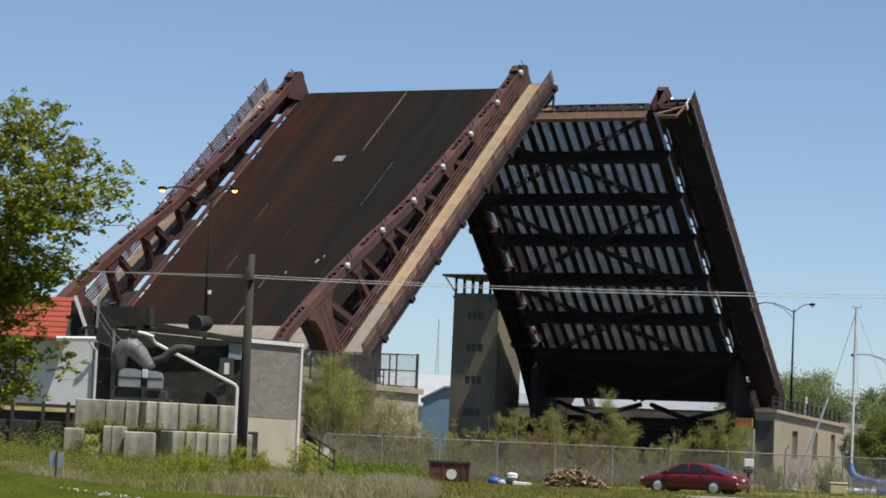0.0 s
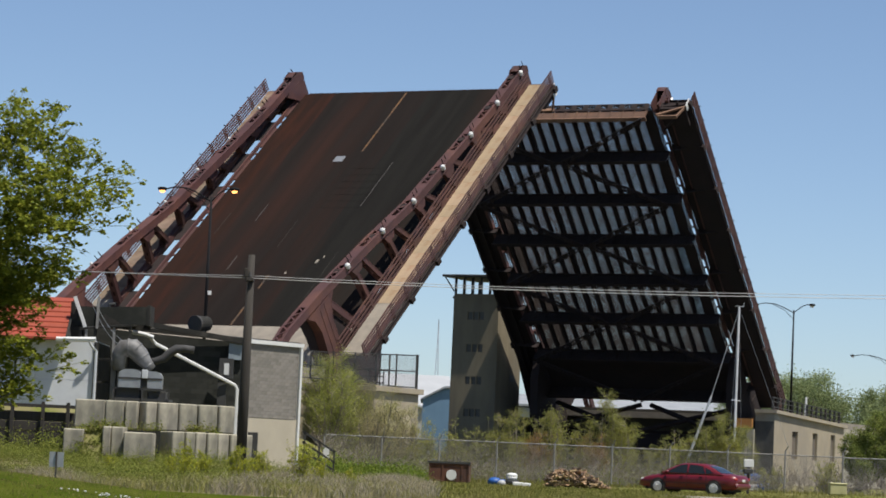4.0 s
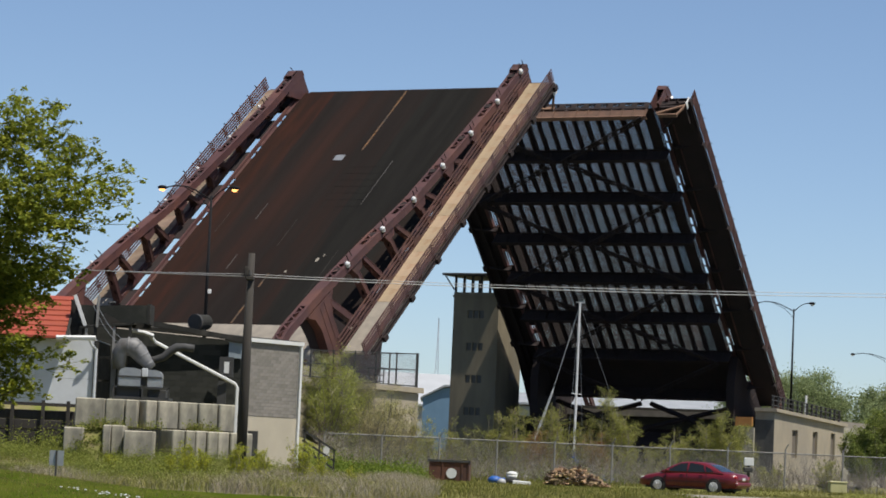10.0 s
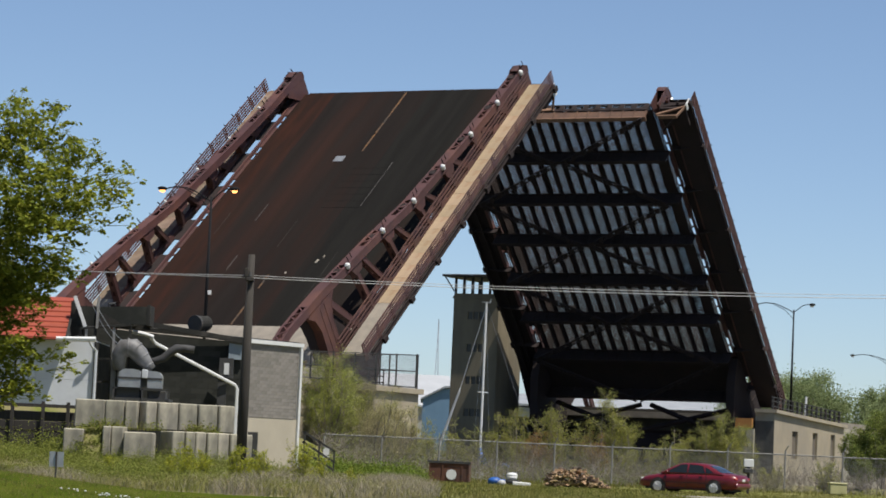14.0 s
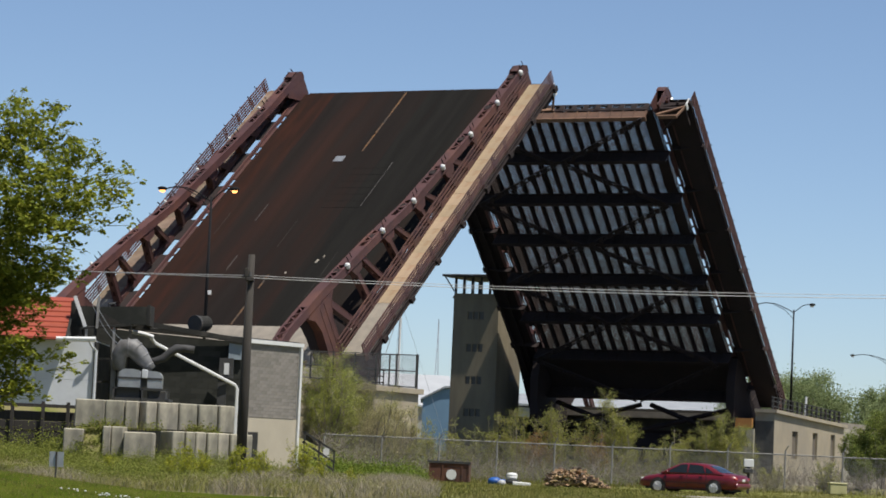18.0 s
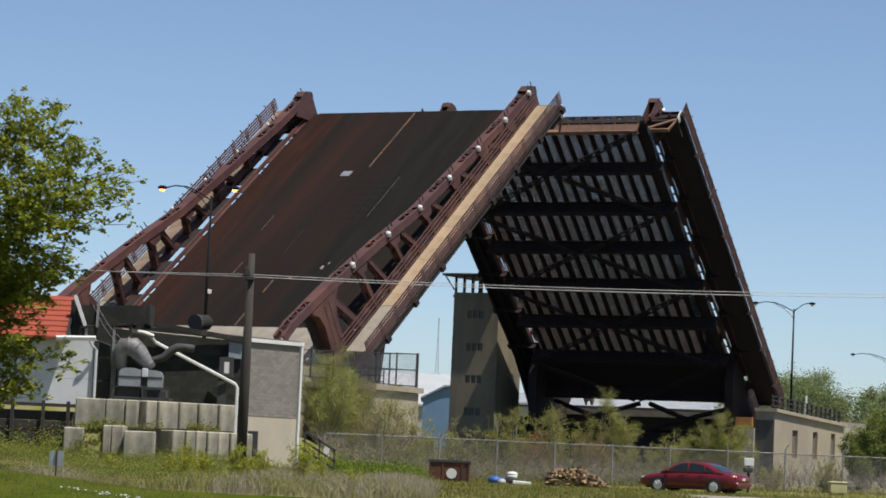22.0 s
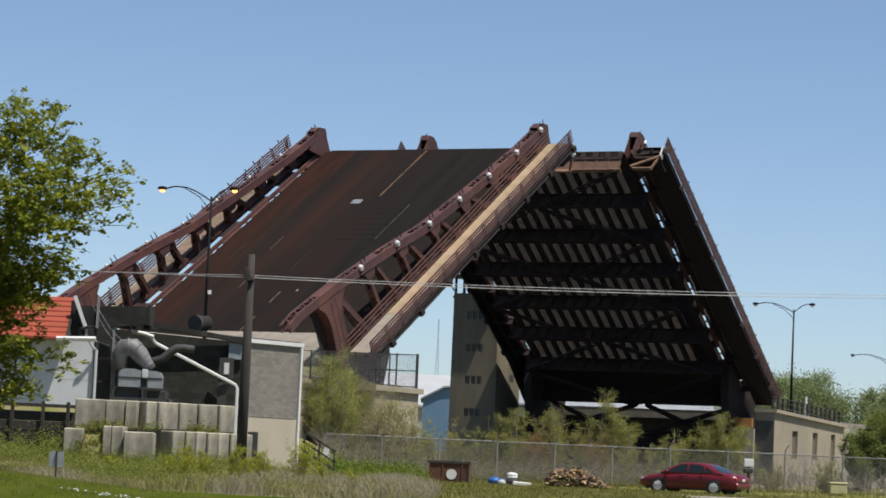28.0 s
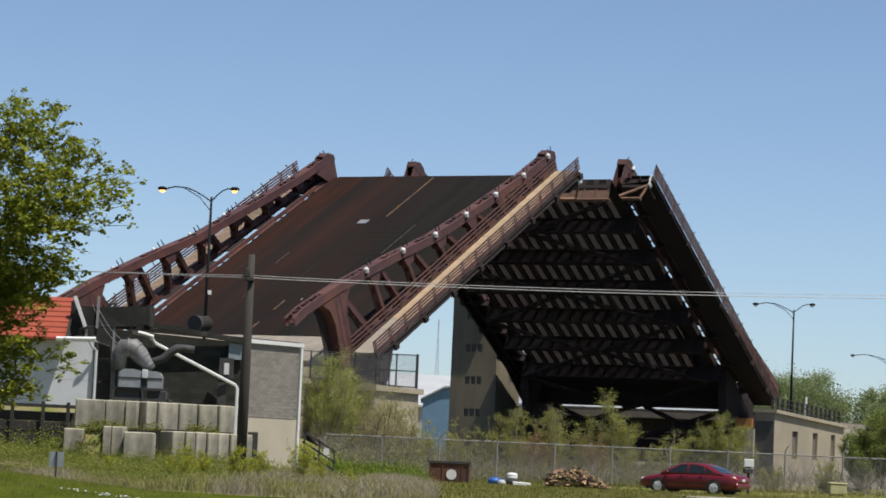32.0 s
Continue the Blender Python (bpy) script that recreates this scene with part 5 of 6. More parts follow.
def make_bin():
    b = thing("rusty_bin", pose(0.78, 128.0, -0.02, 0, 0, -4), "rusty brown steel refuse container with a round white mark", "waste container")
    part("body", Shape().box(-0.93, 0.93, -0.7, 0.7, 0.02, 0.92, 0.03), RUST_BIN, b)
    part("lid", Shape().box(-0.98, 0.98, -0.75, 0.75, 0.93, 1.0, 0.02), RUST_BIN, b)
    for x in (-0.9, -0.3, 0.6, 0.9):
        part("rib", Shape().box(x - 0.03, x + 0.03, -0.74, -0.7, 0.05, 0.9), RUST_BIN, b)
    part("lid_bar", Shape().bar((-0.98, -0.74, 0.96), (0.98, -0.74, 0.96), 0.04, 0.1), DARK_METAL, b)
    part("round_mark", Shape().tube([(0.12, -0.70, 0.40), (0.12, -0.755, 0.40)], 0.24, 18), WHITE, b, "round white disc")


def make_logs():
    rng = random.Random(9)
    meshes = []
    for i in range(6):
        sh = Shape()
        r = rng.uniform(0.036, 0.062)
        n = rng.choice((3, 4, 6))
        pts = [(r * math.cos(a * 6.283 / n + i), r * math.sin(a * 6.283 / n + i)) for a in range(n)]
        sh.prism(pts, -0.2, 0.2)
        meshes.append(sh.mesh("split_log", LOG_END if i % 3 else LOG_BARK))
    pile = thing("firewood_pile", pose(6.55, 125.0, 0.0), "loose heap of pale split firewood on the grass", "woodpile")
    for i in range(296):
        x = rng.uniform(-1.38, 1.38)
        top = 0.86 * (1 - abs((x + 0.25) / 1.6) ** 2.2) * (0.85 if x > 0.4 else 1)
        y = rng.uniform(-0.55, 0.55)
        z = 0.08 + rng.random() ** 0.7 * max(0.06, top * (1 - (abs(y) / 0.75) ** 2))
        part("split_log", meshes[i % 6], LOG_END, pile, at=pose(x, y, z, rng.uniform(-25, 25), rng.uniform(0, 360), rng.uniform(-70, 70)))


def make_clutter():
    t = thing("blue_tub", pose(2.85, 126.5, 0.0), "bright blue plastic tarp bundle on the grass", "tarp")
    part("bundle", Shape().ball((0, 0, 0.16), 0.34, 10, 6, 0.62), BLUE, t, smooth=True)
    part("fold", Shape().ball((0.38, 0.1, 0.13), 0.26, 10, 6, 0.6), BLUE, t, smooth=True)
    solid("plastic_sack", Shape().ball((0, 0, 0.12), 0.2, 10, 6, 0.8), GREY_PLASTIC, "crumpled pale grey plastic sack", "sack", pose(3.15, 125.9, -0.02), smooth=True)
    solid("white_basin", Shape().ball((0, 0, 0.1), 0.27, 10, 6, 0.45).tube([(0, 0, -0.1), (0, 0, 0.05)], [0.22, 0.26], 10), WHITE, "upturned white basin on a dark tyre", "basin", pose(3.62, 126.2, 0.38), smooth=True)
    solid("old_tyre", Shape().tube([(0, 0, 0), (0, 0, 0.14), (0, 0, 0.28)], [0.30, 0.34, 0.30], 14), RUBBER, "worn black tyre lying flat", "tyre", pose(3.62, 126.2, 0.0), smooth=True)
    solid("white_slab", Shape().box(-0.42, 0.42, -0.2, 0.2, 0, 0.2, 0.03), WHITE, "flat white board leaning in the grass", "board", pose(4.05, 126.0, -0.02, 0, 3, 4))
    y = thing("yellow_crate", pose(19.8, 135.0, 0.22, 0, 0, 3), "pale yellow plastic crate by the fence", "crate")
    part("body", Shape().box(-0.42, 0.42, -0.3, 0.3, 0, 0.5, 0.04), YELLOW_BOX, y)
    part("lid", Shape().box(-0.45, 0.45, -0.33, 0.33, 0.5, 0.58, 0.03), YELLOW_BOX, y)
    m = thing("meter_post", pose(14.85, 130.0, 0.1), "post with a white box and a dark mailbox", "post box")
    part("post", Shape().box(-0.06, 0.06, -0.06, 0.06, 0, 1.3), POLE_WOOD, m)
    part("white_box", Shape().box(-0.23, 0.23, -0.14, -0.02, 1.25, 1.62, 0.02), WHITE, m, "white sheet-metal box")
    part("dark_box", Shape().box(-0.25, 0.2, -0.3, 0.1, 0.95, 1.18, 0.04), DARK_METAL, m)
    s = thing("small_sign", pose(-8.47, 62.0, 0.12), "small grey sign board seen from behind on a post", "sign")
    part("post", Shape().box(-0.02, 0.02, -0.02, 0.02, 0, 0.62), DARK_METAL, s)
    part("board", Shape().box(-0.16, 0.16, 0.025, 0.04, 0.28, 0.62), GALV, s)
    s = thing("marker_sign", pose(-4.68, 120.0, 0.4), "narrow white marker sign on a post", "sign")
    part("post", Shape().box(-0.03, 0.03, -0.02, 0.02, 0, 0.6), GALV, s)
    part("board", Shape().box(-0.13, 0.13, -0.04, -0.02, 0.5, 0.93), WHITE, s)
    g = thing("stair_railing", pose(-5.6, 119.0, 0), "dark sloping handrail beside the building", "railing")
    for o in (0, 0.45, 0.8):
        part("rail", Shape().bar((-0.1, 0, 2.0 - o), (1.35, 0, 1.15 - o), 0.07, 0.09), DARK_METAL, g)
    for x in (0, 0.65, 1.3):
        part("post", Shape().bar((x, 0, 0.2), (x, 0, 2.0 - 0.59 * x), 0.07, 0.07, (1, 0, 0)), DARK_METAL, g)


def make_machinery():
    """Dust collector beside the dark wall: elbow duct, drum, bin and posts."""
    m = thing("dust_collector", pose(-11.6, 106.5, 0), "grey sheet-metal dust collector with an elbow duct", "machinery")
    part("duct", Shape().tube([(-0.72, 0, 3.9), (-0.74, 0, 4.5), (-0.55, 0, 4.78), (-0.22, 0, 4.8), (0.05, 0, 4.55), (0.3, 0, 4.25), (0.56, 0, 4.0)], [0.22, 0.3, 0.36, 0.38, 0.34, 0.26, 0.17], 14), ZINC, m, smooth=True)
    for x, z, r, dx, dz in ((-0.4, 4.80, 0.375, 0.03, 0.0), (-0.1, 4.71, 0.37, 0.025, -0.018), (0.16, 4.42, 0.31, 0.02, -0.024), (0.42, 4.13, 0.225, 0.02, -0.022)):
        part("duct_band", Shape().tube([(x - dx, 0, z - dz), (x + dx, 0, z + dz)], r, 14), ZINC, m, "riveted duct band", smooth=True)
    part("lower_duct", Shape().tube([(0.24, 0.5, 4.32), (0.6, 0.5, 4.34), (0.94, 0.5, 4.46), (1.2, 0.5, 4.72), (1.43, 0.5, 4.86), (1.75, 0.5, 4.88), (2.1, 0.5, 4.84)], [0.12, 0.14, 0.16, 0.17, 0.17, 0.15, 0.15], 12), DARK_METAL, m, smooth=True)
    part("tank", Shape().prism([(-0.6, 3.25), (0.24, 3.25), (0.24, 3.78), (0.16, 3.9), (0.0, 3.95), (-0.36, 3.95), (-0.52, 3.9), (-0.6, 3.78)], -1.0, -0.2), GALV, m, "silver sheet-metal tank with a rounded top")
    part("tank", Shape().prism([(0.5, 3.25), (1.04, 3.25), (1.04, 3.72), (0.94, 3.86), (0.78, 3.9), (0.5, 3.9)], -0.9, -0.2), GALV, m, "silver sheet-metal tank with a rounded top")
    part("tank_link", Shape().box(0.24, 0.5, -0.85, -0.3, 3.3, 3.85), DARK_METAL, m)
    part("tank_band", Shape().box(-0.62, 0.26, -1.02, -1.0, 3.56, 3.64), DARK_METAL, m)
    part("tank_band", Shape().box(0.48, 1.06, -0.92, -0.9, 3.56, 3.64), DARK_METAL, m)
    part("motor", Shape().box(0.28, 0.5, -1.05, -0.86, 3.62, 3.95, 0.02), WHITE_WALL, m, "pale motor cover")
    part("skid", Shape().box(-0.82, 1.36, -0.9, 0.6, 2.75, 2.85).box(-0.82, -0.76, -0.95, -0.9, 2.7, 3.22).box(0.3, 0.36, -0.95, -0.9, 2.7, 3.22).box(1.3, 1.36, -0.95, -0.9, 2.7, 3.22).box(-0.82, 1.36, -0.95, -0.9, 3.18, 3.24), DARK_METAL, m, "dark angle-iron skid frame")
    part("skid_box", Shape().box(-0.7, 0.2, -0.8, 0.3, 2.8, 3.2, 0.02).box(0.5, 1.2, -0.7, 0.3, 2.8, 3.15, 0.02), DARK_METAL, m)
    for x in (-0.93, -0.75):
        part("post", Shape().bar((x, 0.3, 0.5), (x, 0.3, 5.6 if x < -1.8 else 4.9), 0.1, 0.1, (1, 0, 0)), DARK_METAL if x < -1 else GALV_DULL, m)
    for p, q_ in (((-1.9, 0.2, 6.4), (-0.7, -0.1, 4.85)), ((-1.75, 0.2, 6.4), (-0.45, -0.1, 4.95))):
        pts = [Vector(p) + (Vector(q_) - Vector(p)) * k / 8 - Vector((0, 0, 0.22 * math.sin(k / 8 * math.pi))) for k in range(9)]
        part("slack_cable", Shape().tube(pts, 0.012, 4), GALV, m)
    c = thing("lean_to_roof", pose(-12.2, 107.0, 0), "tarred lean-to with a torn dark parapet on posts", "lean-to")
    part("sheet", Shape().add([(-1.75, -0.3, 5.5), (0.25, -0.3, 5.72), (0.25, 3.4, 5.95), (-1.75, 3.4, 5.8), (-1.75, -0.3, 5.42), (0.25, -0.3, 5.64), (0.25, 3.4, 5.85), (-1.75, 3.4, 5.7)],
                              [(0, 1, 2, 3), (7, 6, 5, 4), (1, 0, 4, 5), (2, 1, 5, 6), (3, 2, 6, 7), (0, 3, 7, 4)]), TAR, c, "sloping felt roof")
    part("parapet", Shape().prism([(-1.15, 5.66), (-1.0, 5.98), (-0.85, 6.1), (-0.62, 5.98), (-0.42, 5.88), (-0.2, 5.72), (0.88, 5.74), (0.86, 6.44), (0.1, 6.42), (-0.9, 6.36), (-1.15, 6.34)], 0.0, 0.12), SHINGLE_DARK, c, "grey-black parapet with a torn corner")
    part("parapet_end", Shape().box(0.80, 0.92, -0.02, 1.6, 5.7, 6.5), TAR, c)
    part("back_wall", Shape().box(-1.9, 0.8, 1.5, 1.6, 5.6, 6.3), TAR, c)
    part("side_wall", Shape().box(-1.95, -1.2, 0.1, 0.2, 5.6, 6.36), SHINGLE_DARK, c)
    part("vent_pipe", Shape().tube([(-0.75, 0.4, 6.2), (-0.72, 0.4, 6.5), (-0.5, 0.4, 6.52)], 0.07, 8), DARK_METAL, c)
    part("standing_post", Shape().bar((-1.08, -0.35, 5.5), (-1.06, -0.35, 6.75), 0.09, 0.09, (1, 0, 0)), GALV_DULL, c, "weathered grey post")
    for x, w, m_ in ((-1.72, 0.1, TAR), (-1.5, 0.09, GALV_DULL), (-1.15, 0.12, TAR), (-0.42, 0.09, GALV_DULL), (0.2, 0.1, TAR)):
        part("post", Shape().bar((x, -0.2, 0.5), (x, -0.2, 5.5 + 0.11 * (x + 1.72)), w, w, (1, 0, 0)), m_, c)
    for z in (3.4, 4.3):
        part("girt", Shape().bar((-1.75, -0.15, z), (-0.4, -0.15, z + 0.05), 0.06, 0.08), TAR, c)
    v = thing("roof_vent", pose(-9.75, 112.0, 5.7), "round dark roof ventilator drum", "ventilator")
    part("drum", Shape().tube([(-0.16, -0.35, 0.38), (0.2, 0.4, 0.44)], 0.32, 18), TAR, v)
    part("rim", Shape().tube([(-0.19, -0.41, 0.375), (-0.13, -0.30, 0.385)], 0.345, 18), DARK_METAL, v)
    part("stand", Shape().box(-0.2, 0.2, -0.15, 0.15, -0.1, 0.2), DARK_METAL, v)


# ---- fence along the river yard ----
def make_fence():
    f = thing("chain_link_fence", pose(0, 140, 0), "long galvanised chain-link fence with barbed-wire arms", "fence")
    post = Shape().tube([(0, 0, -0.2), (0, 0, 1.92)], 0.045, 6).bar((0, 0, 1.9), (0.14, -0.1, 2.18), 0.04, 0.04).mesh("post", GALV_DULL)
    xs = [-5.6 + i * 2.93 for i in range(11)]
    for x in xs:
        part("post", post, GALV_DULL, f, at=pose(x, 0, 0.2 + 0.01 * x))
    for a, b in zip(xs, xs[1:]):
        part("top_rail", Shape().tube([(a, 0, 2.08), (b, 0, 2.09)], 0.032, 6), GALV_DULL, f)
        part("mesh_panel", chain_link(b - a, 1.85, 0.13, 0.008, a, "x"), GALV_DULL, f, at=pose(0, 0, 0.22))


# ---- sailing boat ----
def make_boat():
    b = thing("sailing_boat", pose(0, 0, 0), "white sailing yacht with bare mast and blue sail cover", "sailboat")
    secs = [(-5.2, 1.0, 0.85), (-3.5, 1.45, 0.8), (-1, 1.65, 0.82), (1.5, 1.45, 0.92), (3.2, 0.9, 1.05), (4.6, 0.06, 1.2)]
    sh = Shape()
    for x, w, h in secs:
        sh.v += [(x, -w, h), (x, -w * 0.85, 0.0), (x, 0, -0.5), (x, w * 0.85, 0.0), (x, w, h)]
    for i in range(len(secs) - 1):
        sh.f += [(i * 5 + j, i * 5 + j + 1, i * 5 + 6 + j, i * 5 + 5 + j) for j in range(4)] + [(i * 5 + 4, i * 5, i * 5 + 5, i * 5 + 9)]
    sh.f += [(0, 4, 3, 2, 1)]
    part("hull", sh, WHITE, b, "white hull", smooth=False)
    part("cabin", Shape().box(-2.2, 1.6, -0.9, 0.9, 0.8, 1.35, 0.12), WHITE, b)
    part("mast", Shape().tube([(0, 0, 0.9), (0.0, 0, 13.2)], [0.10, 0.085], 8), WHITE, b, "pale grey mast")
    part("spreader", Shape().bar((0, -0.8, 6.9), (0, 0.8, 6.9), 0.06, 0.05), WHITE, b)
    part("furled_jib", Shape().tube([(3.9, 0, 1.3), (2.85, 0, 4.1), (1.85, 0, 6.9), (1.75, 0, 7.2)], [0.08, 0.10, 0.08, 0.03], 6), WHITE, b, "white rolled jib on the forestay")
    part("forestay", Shape().bar((1.78, 0, 7.1), (0.05, 0, 12.8), 0.035, 0.035), WHITE, b)
    part("masthead", Shape().bar((-0.35, 0, 13.22), (0.3, 0, 13.26), 0.06, 0.05).bar((-0.3, 0, 13.2), (-0.34, 0, 13.5), 0.03, 0.03), WHITE, b)
    part("boom", Shape().tube([(-0.1, 0, 1.65), (-3.9, 0, 1.6)], 0.07, 6), WHITE, b)
    part("sail_cover", Shape().tube([(0.05, 0, 3.0), (-0.12, 0, 2.3), (-0.5, 0, 1.95), (-1.8, 0, 1.75), (-3.7, 0, 1.65)], [0.12, 0.24, 0.3, 0.24, 0.15], 8), BLUE, b, "blue canvas sail cover", smooth=True)
    part("spray_hood", Shape().box(-2.9, -1.9, -0.95, 0.95, 1.0, 1.45, 0.2), BLUE, b, "blue spray hood")
    for s in (-1, 1):
        part("shroud", Shape().bar((-0.1, s * 1.5, 0.85), (0, s * 0.05, 12.9), 0.014, 0.014), GALV, b)
    part("backstay", Shape().bar((-5.1, 0, 0.9), (0, 0, 13.1), 0.014, 0.014), GALV, b)
    return b


# ---- plants ----
def branch(sh, p, d, length, r, depth, rng, tips, spread=0.6, lift=0.15):
    n = 4
    pts, rad = [Vector(p)], [r]
    d = Vector(d).normalized()
    for i in range(n):
        d = (d + Vector((rng.gauss(0, 0.12), rng.gauss(0, 0.12), rng.gauss(0, 0.08) + lift * 0.2))).normalized()
        pts.append(pts[-1] + d * length / n)
        rad.append(r * (1 - 0.45 * (i + 1) / n))
    sh.tube(pts, rad, 6 if depth > 1 else 4, False)
    if depth == 0:
        tips.append((pts[-1], d))
        tips.append((pts[-2], d))
        return
    for i in range(rng.choice((3, 4))):
        k = rng.choice((2, 3, 4))
        e = (d + Vector((rng.gauss(0, spread), rng.gauss(0, spread), rng.gauss(0, spread * 0.7) + lift))).normalized()
        branch(sh, pts[k], e, length * rng.uniform(0.55, 0.8), rad[k] * 0.62, depth - 1, rng, tips, spread, lift)


def make_maple():
    rng = random.Random(21)
    t = thing("maple_tree", pose(-14.6, 72.0, ground_height(-14.6, 72.0) - 0.05), "broad maple tree in fresh yellow-green leaf", "tree")
    wood, tips = Shape(), []
    wood.tube([(0, 0, 0), (0.05, 0, 1.2), (0, 0.1, 2.4)], [0.34, 0.27, 0.25], 10, False)
    for i in range(11):
        a = i * 2.4
        branch(wood, (0, 0.1, 1.4 + i * 0.24), (math.cos(a), math.sin(a) * 0.8, 0.25 + i * 0.13), 2.5 - 0.06 * i, 0.13, 2, rng, tips, 0.55, 0.12)
    part("trunk", wood, BARK, t)
    crown = Shape()
    sprigs = []
    for centre, rx, ry, rz, n in (((1.38, 0, 7.25), 5.1, 3.6, 3.45, 1250), ((0.2, 0, 4.8), 4.3, 3.4, 1.7, 320), ((0.5, -0.5, 3.0), 4.5, 3.0, 1.7, 470)):
        centre = Vector(centre)
        for i in range(n):
            d = Vector((rng.gauss(0, 1), rng.gauss(0, 0.9), rng.gauss(0, 1))).normalized()
            p = centre + Vector((d.x * rx, d.y * ry, d.z * rz)) * rng.uniform(0.3, 1.0) ** 0.5 * (0.92 + 0.22 * noise.noise(d * 2.2))
            if noise.noise(p * 0.55) > -0.28:
                sprigs.append((p, (d + Vector((0, 0, 0.5))).normalized()))
    sprigs += [(p, d) for p, d in tips if p.x < 4.2]
    for p, d in sprigs:
        wood_end = p - d * 0.4
        for j in range(rng.randint(3, 5)):
            o = p + Vector((rng.gauss(0, 0.24), rng.gauss(0, 0.24), rng.gauss(0, 0.15)))
            crown.tube([wood_end, o], [0.012, 0.005], 3, False)
            for k in range(rng.randint(10, 14)):
                a = k * 0.9 + rng.random()
                o2 = o + Vector((rng.gauss(0, 0.06), rng.gauss(0, 0.06), rng.gauss(0, 0.045)))
                side_ = Vector((math.cos(a), math.sin(a), rng.uniform(-1.0, 0.45))).normalized()
                sz = rng.uniform(0.085, 0.145)
                tip = o2 + side_ * sz
                w = side_.cross(Vector((rng.gauss(0, 0.6), rng.gauss(0, 0.6), 1))).normalized() * sz * 0.45
                m_ = o2 + side_ * sz * 0.55
                n_ = len(crown.v)
                crown.v += [tuple(o2), tuple(m_ + w), tuple(tip), tuple(m_ - w)]
                crown.f.append((n_, n_ + 1, n_ + 2, n_ + 3))
    part("crown", crown, MAPLE, t)


def bush(x, y, z, h, w, rng, mat, leaves, label, category="shrub", size=0.15, name="riverside_shrub", stems=7, group="shrubs along the river", upright=0.55):
    """Slender stems with many upward side shoots, set with small leaves all along."""
    t = thing(name, pose(x, y, z), label, category, group)
    wood, crown, shoots = Shape(), Shape(), []
    for i in range(stems * 2):
        a, r = rng.uniform(0, 6.283), w * 0.5 * math.sqrt(rng.random())
        tall = h * rng.uniform(0.55, 1.0) * (1 - 0.28 * (2 * r / w) ** 2)
        base = Vector((math.cos(a) * r * 0.25, math.sin(a) * r * 0.25, -0.1))
        tip = Vector((math.cos(a) * r + rng.gauss(0, 0.06 * h), math.sin(a) * r + rng.gauss(0, 0.06 * h), tall))
        bow = Vector((rng.gauss(0, 0.05 * h), rng.gauss(0, 0.05 * h), 0))
        pts = [base + (tip - base) * k + bow * math.sin(k * 3.14) for k in (0, 0.25, 0.5, 0.75, 1)]
        wood.tube(pts, [0.011 * h, 0.008 * h, 0.006 * h, 0.004 * h, 0.002 * h], 4, False)
        shoots.append((pts[3], pts[4]))
        for j in range(11):
            k = rng.uniform(0.18, 0.97)
            q_ = pts[int(k * 4)] + (pts[int(k * 4) + 1] - pts[int(k * 4)]) * (k * 4 % 1)
            b = rng.uniform(0, 6.283)
            d = Vector((math.cos(b), math.sin(b), rng.uniform(0.3, 1.5))).normalized()
            e = q_ + d * h * rng.uniform(0.10, 0.24) * (1.25 - 0.6 * k)
            wood.tube([q_, e], [0.003 * h, 0.001 * h], 3, False)
            shoots.append((q_, e))
    part("trunk", wood, TWIG, t)
    small = size * 0.54
    per = max(4, int(7.5 * leaves) // len(shoots))
    for p, q_ in shoots:
        dense = rng.uniform(0.35, 1.65)
        for j in range(int(per * dense)):
            k = rng.random() ** 0.7
            crown.leaf(p + (q_ - p) * k + Vector((rng.gauss(0, 0.024 * h), rng.gauss(0, 0.024 * h), rng.gauss(0, 0.018 * h))), small * rng.uniform(0.6, 1.4), rng, -0.3)
    part("crown", crown, mat, t)
    return t


def far_tree(x, y, z, h, w, rng, label):
    t = thing("distant_tree", pose(x, y, z), label, "tree", "trees across the river")
    wood = Shape().tube([(0, 0, -0.3), (0, 0, h * 0.4), (0.2, 0, h * 0.75)], [h * 0.025, h * 0.018, h * 0.008], 6, False)
    crown = Shape()
    n = 60
    for i in range(n):
        d = Vector((rng.gauss(0, 1), rng.gauss(0, 1), rng.gauss(0, 1))).normalized() * rng.uniform(0.5, 1)
        p = Vector((d.x * w / 2, d.y * w / 2, h * 0.60 + d.z * h * 0.36))
        r = rng.uniform(0.09, 0.16) * w
        if i % 3 == 0:
            wood.tube([(0, 0, h * rng.uniform(0.3, 0.6)), tuple(p)], [h * 0.008, h * 0.003], 4, False)
        for j in range(290):
            crown.leaf(p + Vector((rng.gauss(0, r * 0.6), rng.gauss(0, r * 0.6), rng.gauss(0, r * 0.5))), rng.uniform(0.15, 0.29), rng, 0.1)
    part("trunk", wood, TWIG, t)
    part("crown", crown, FAR_LEAF, t)


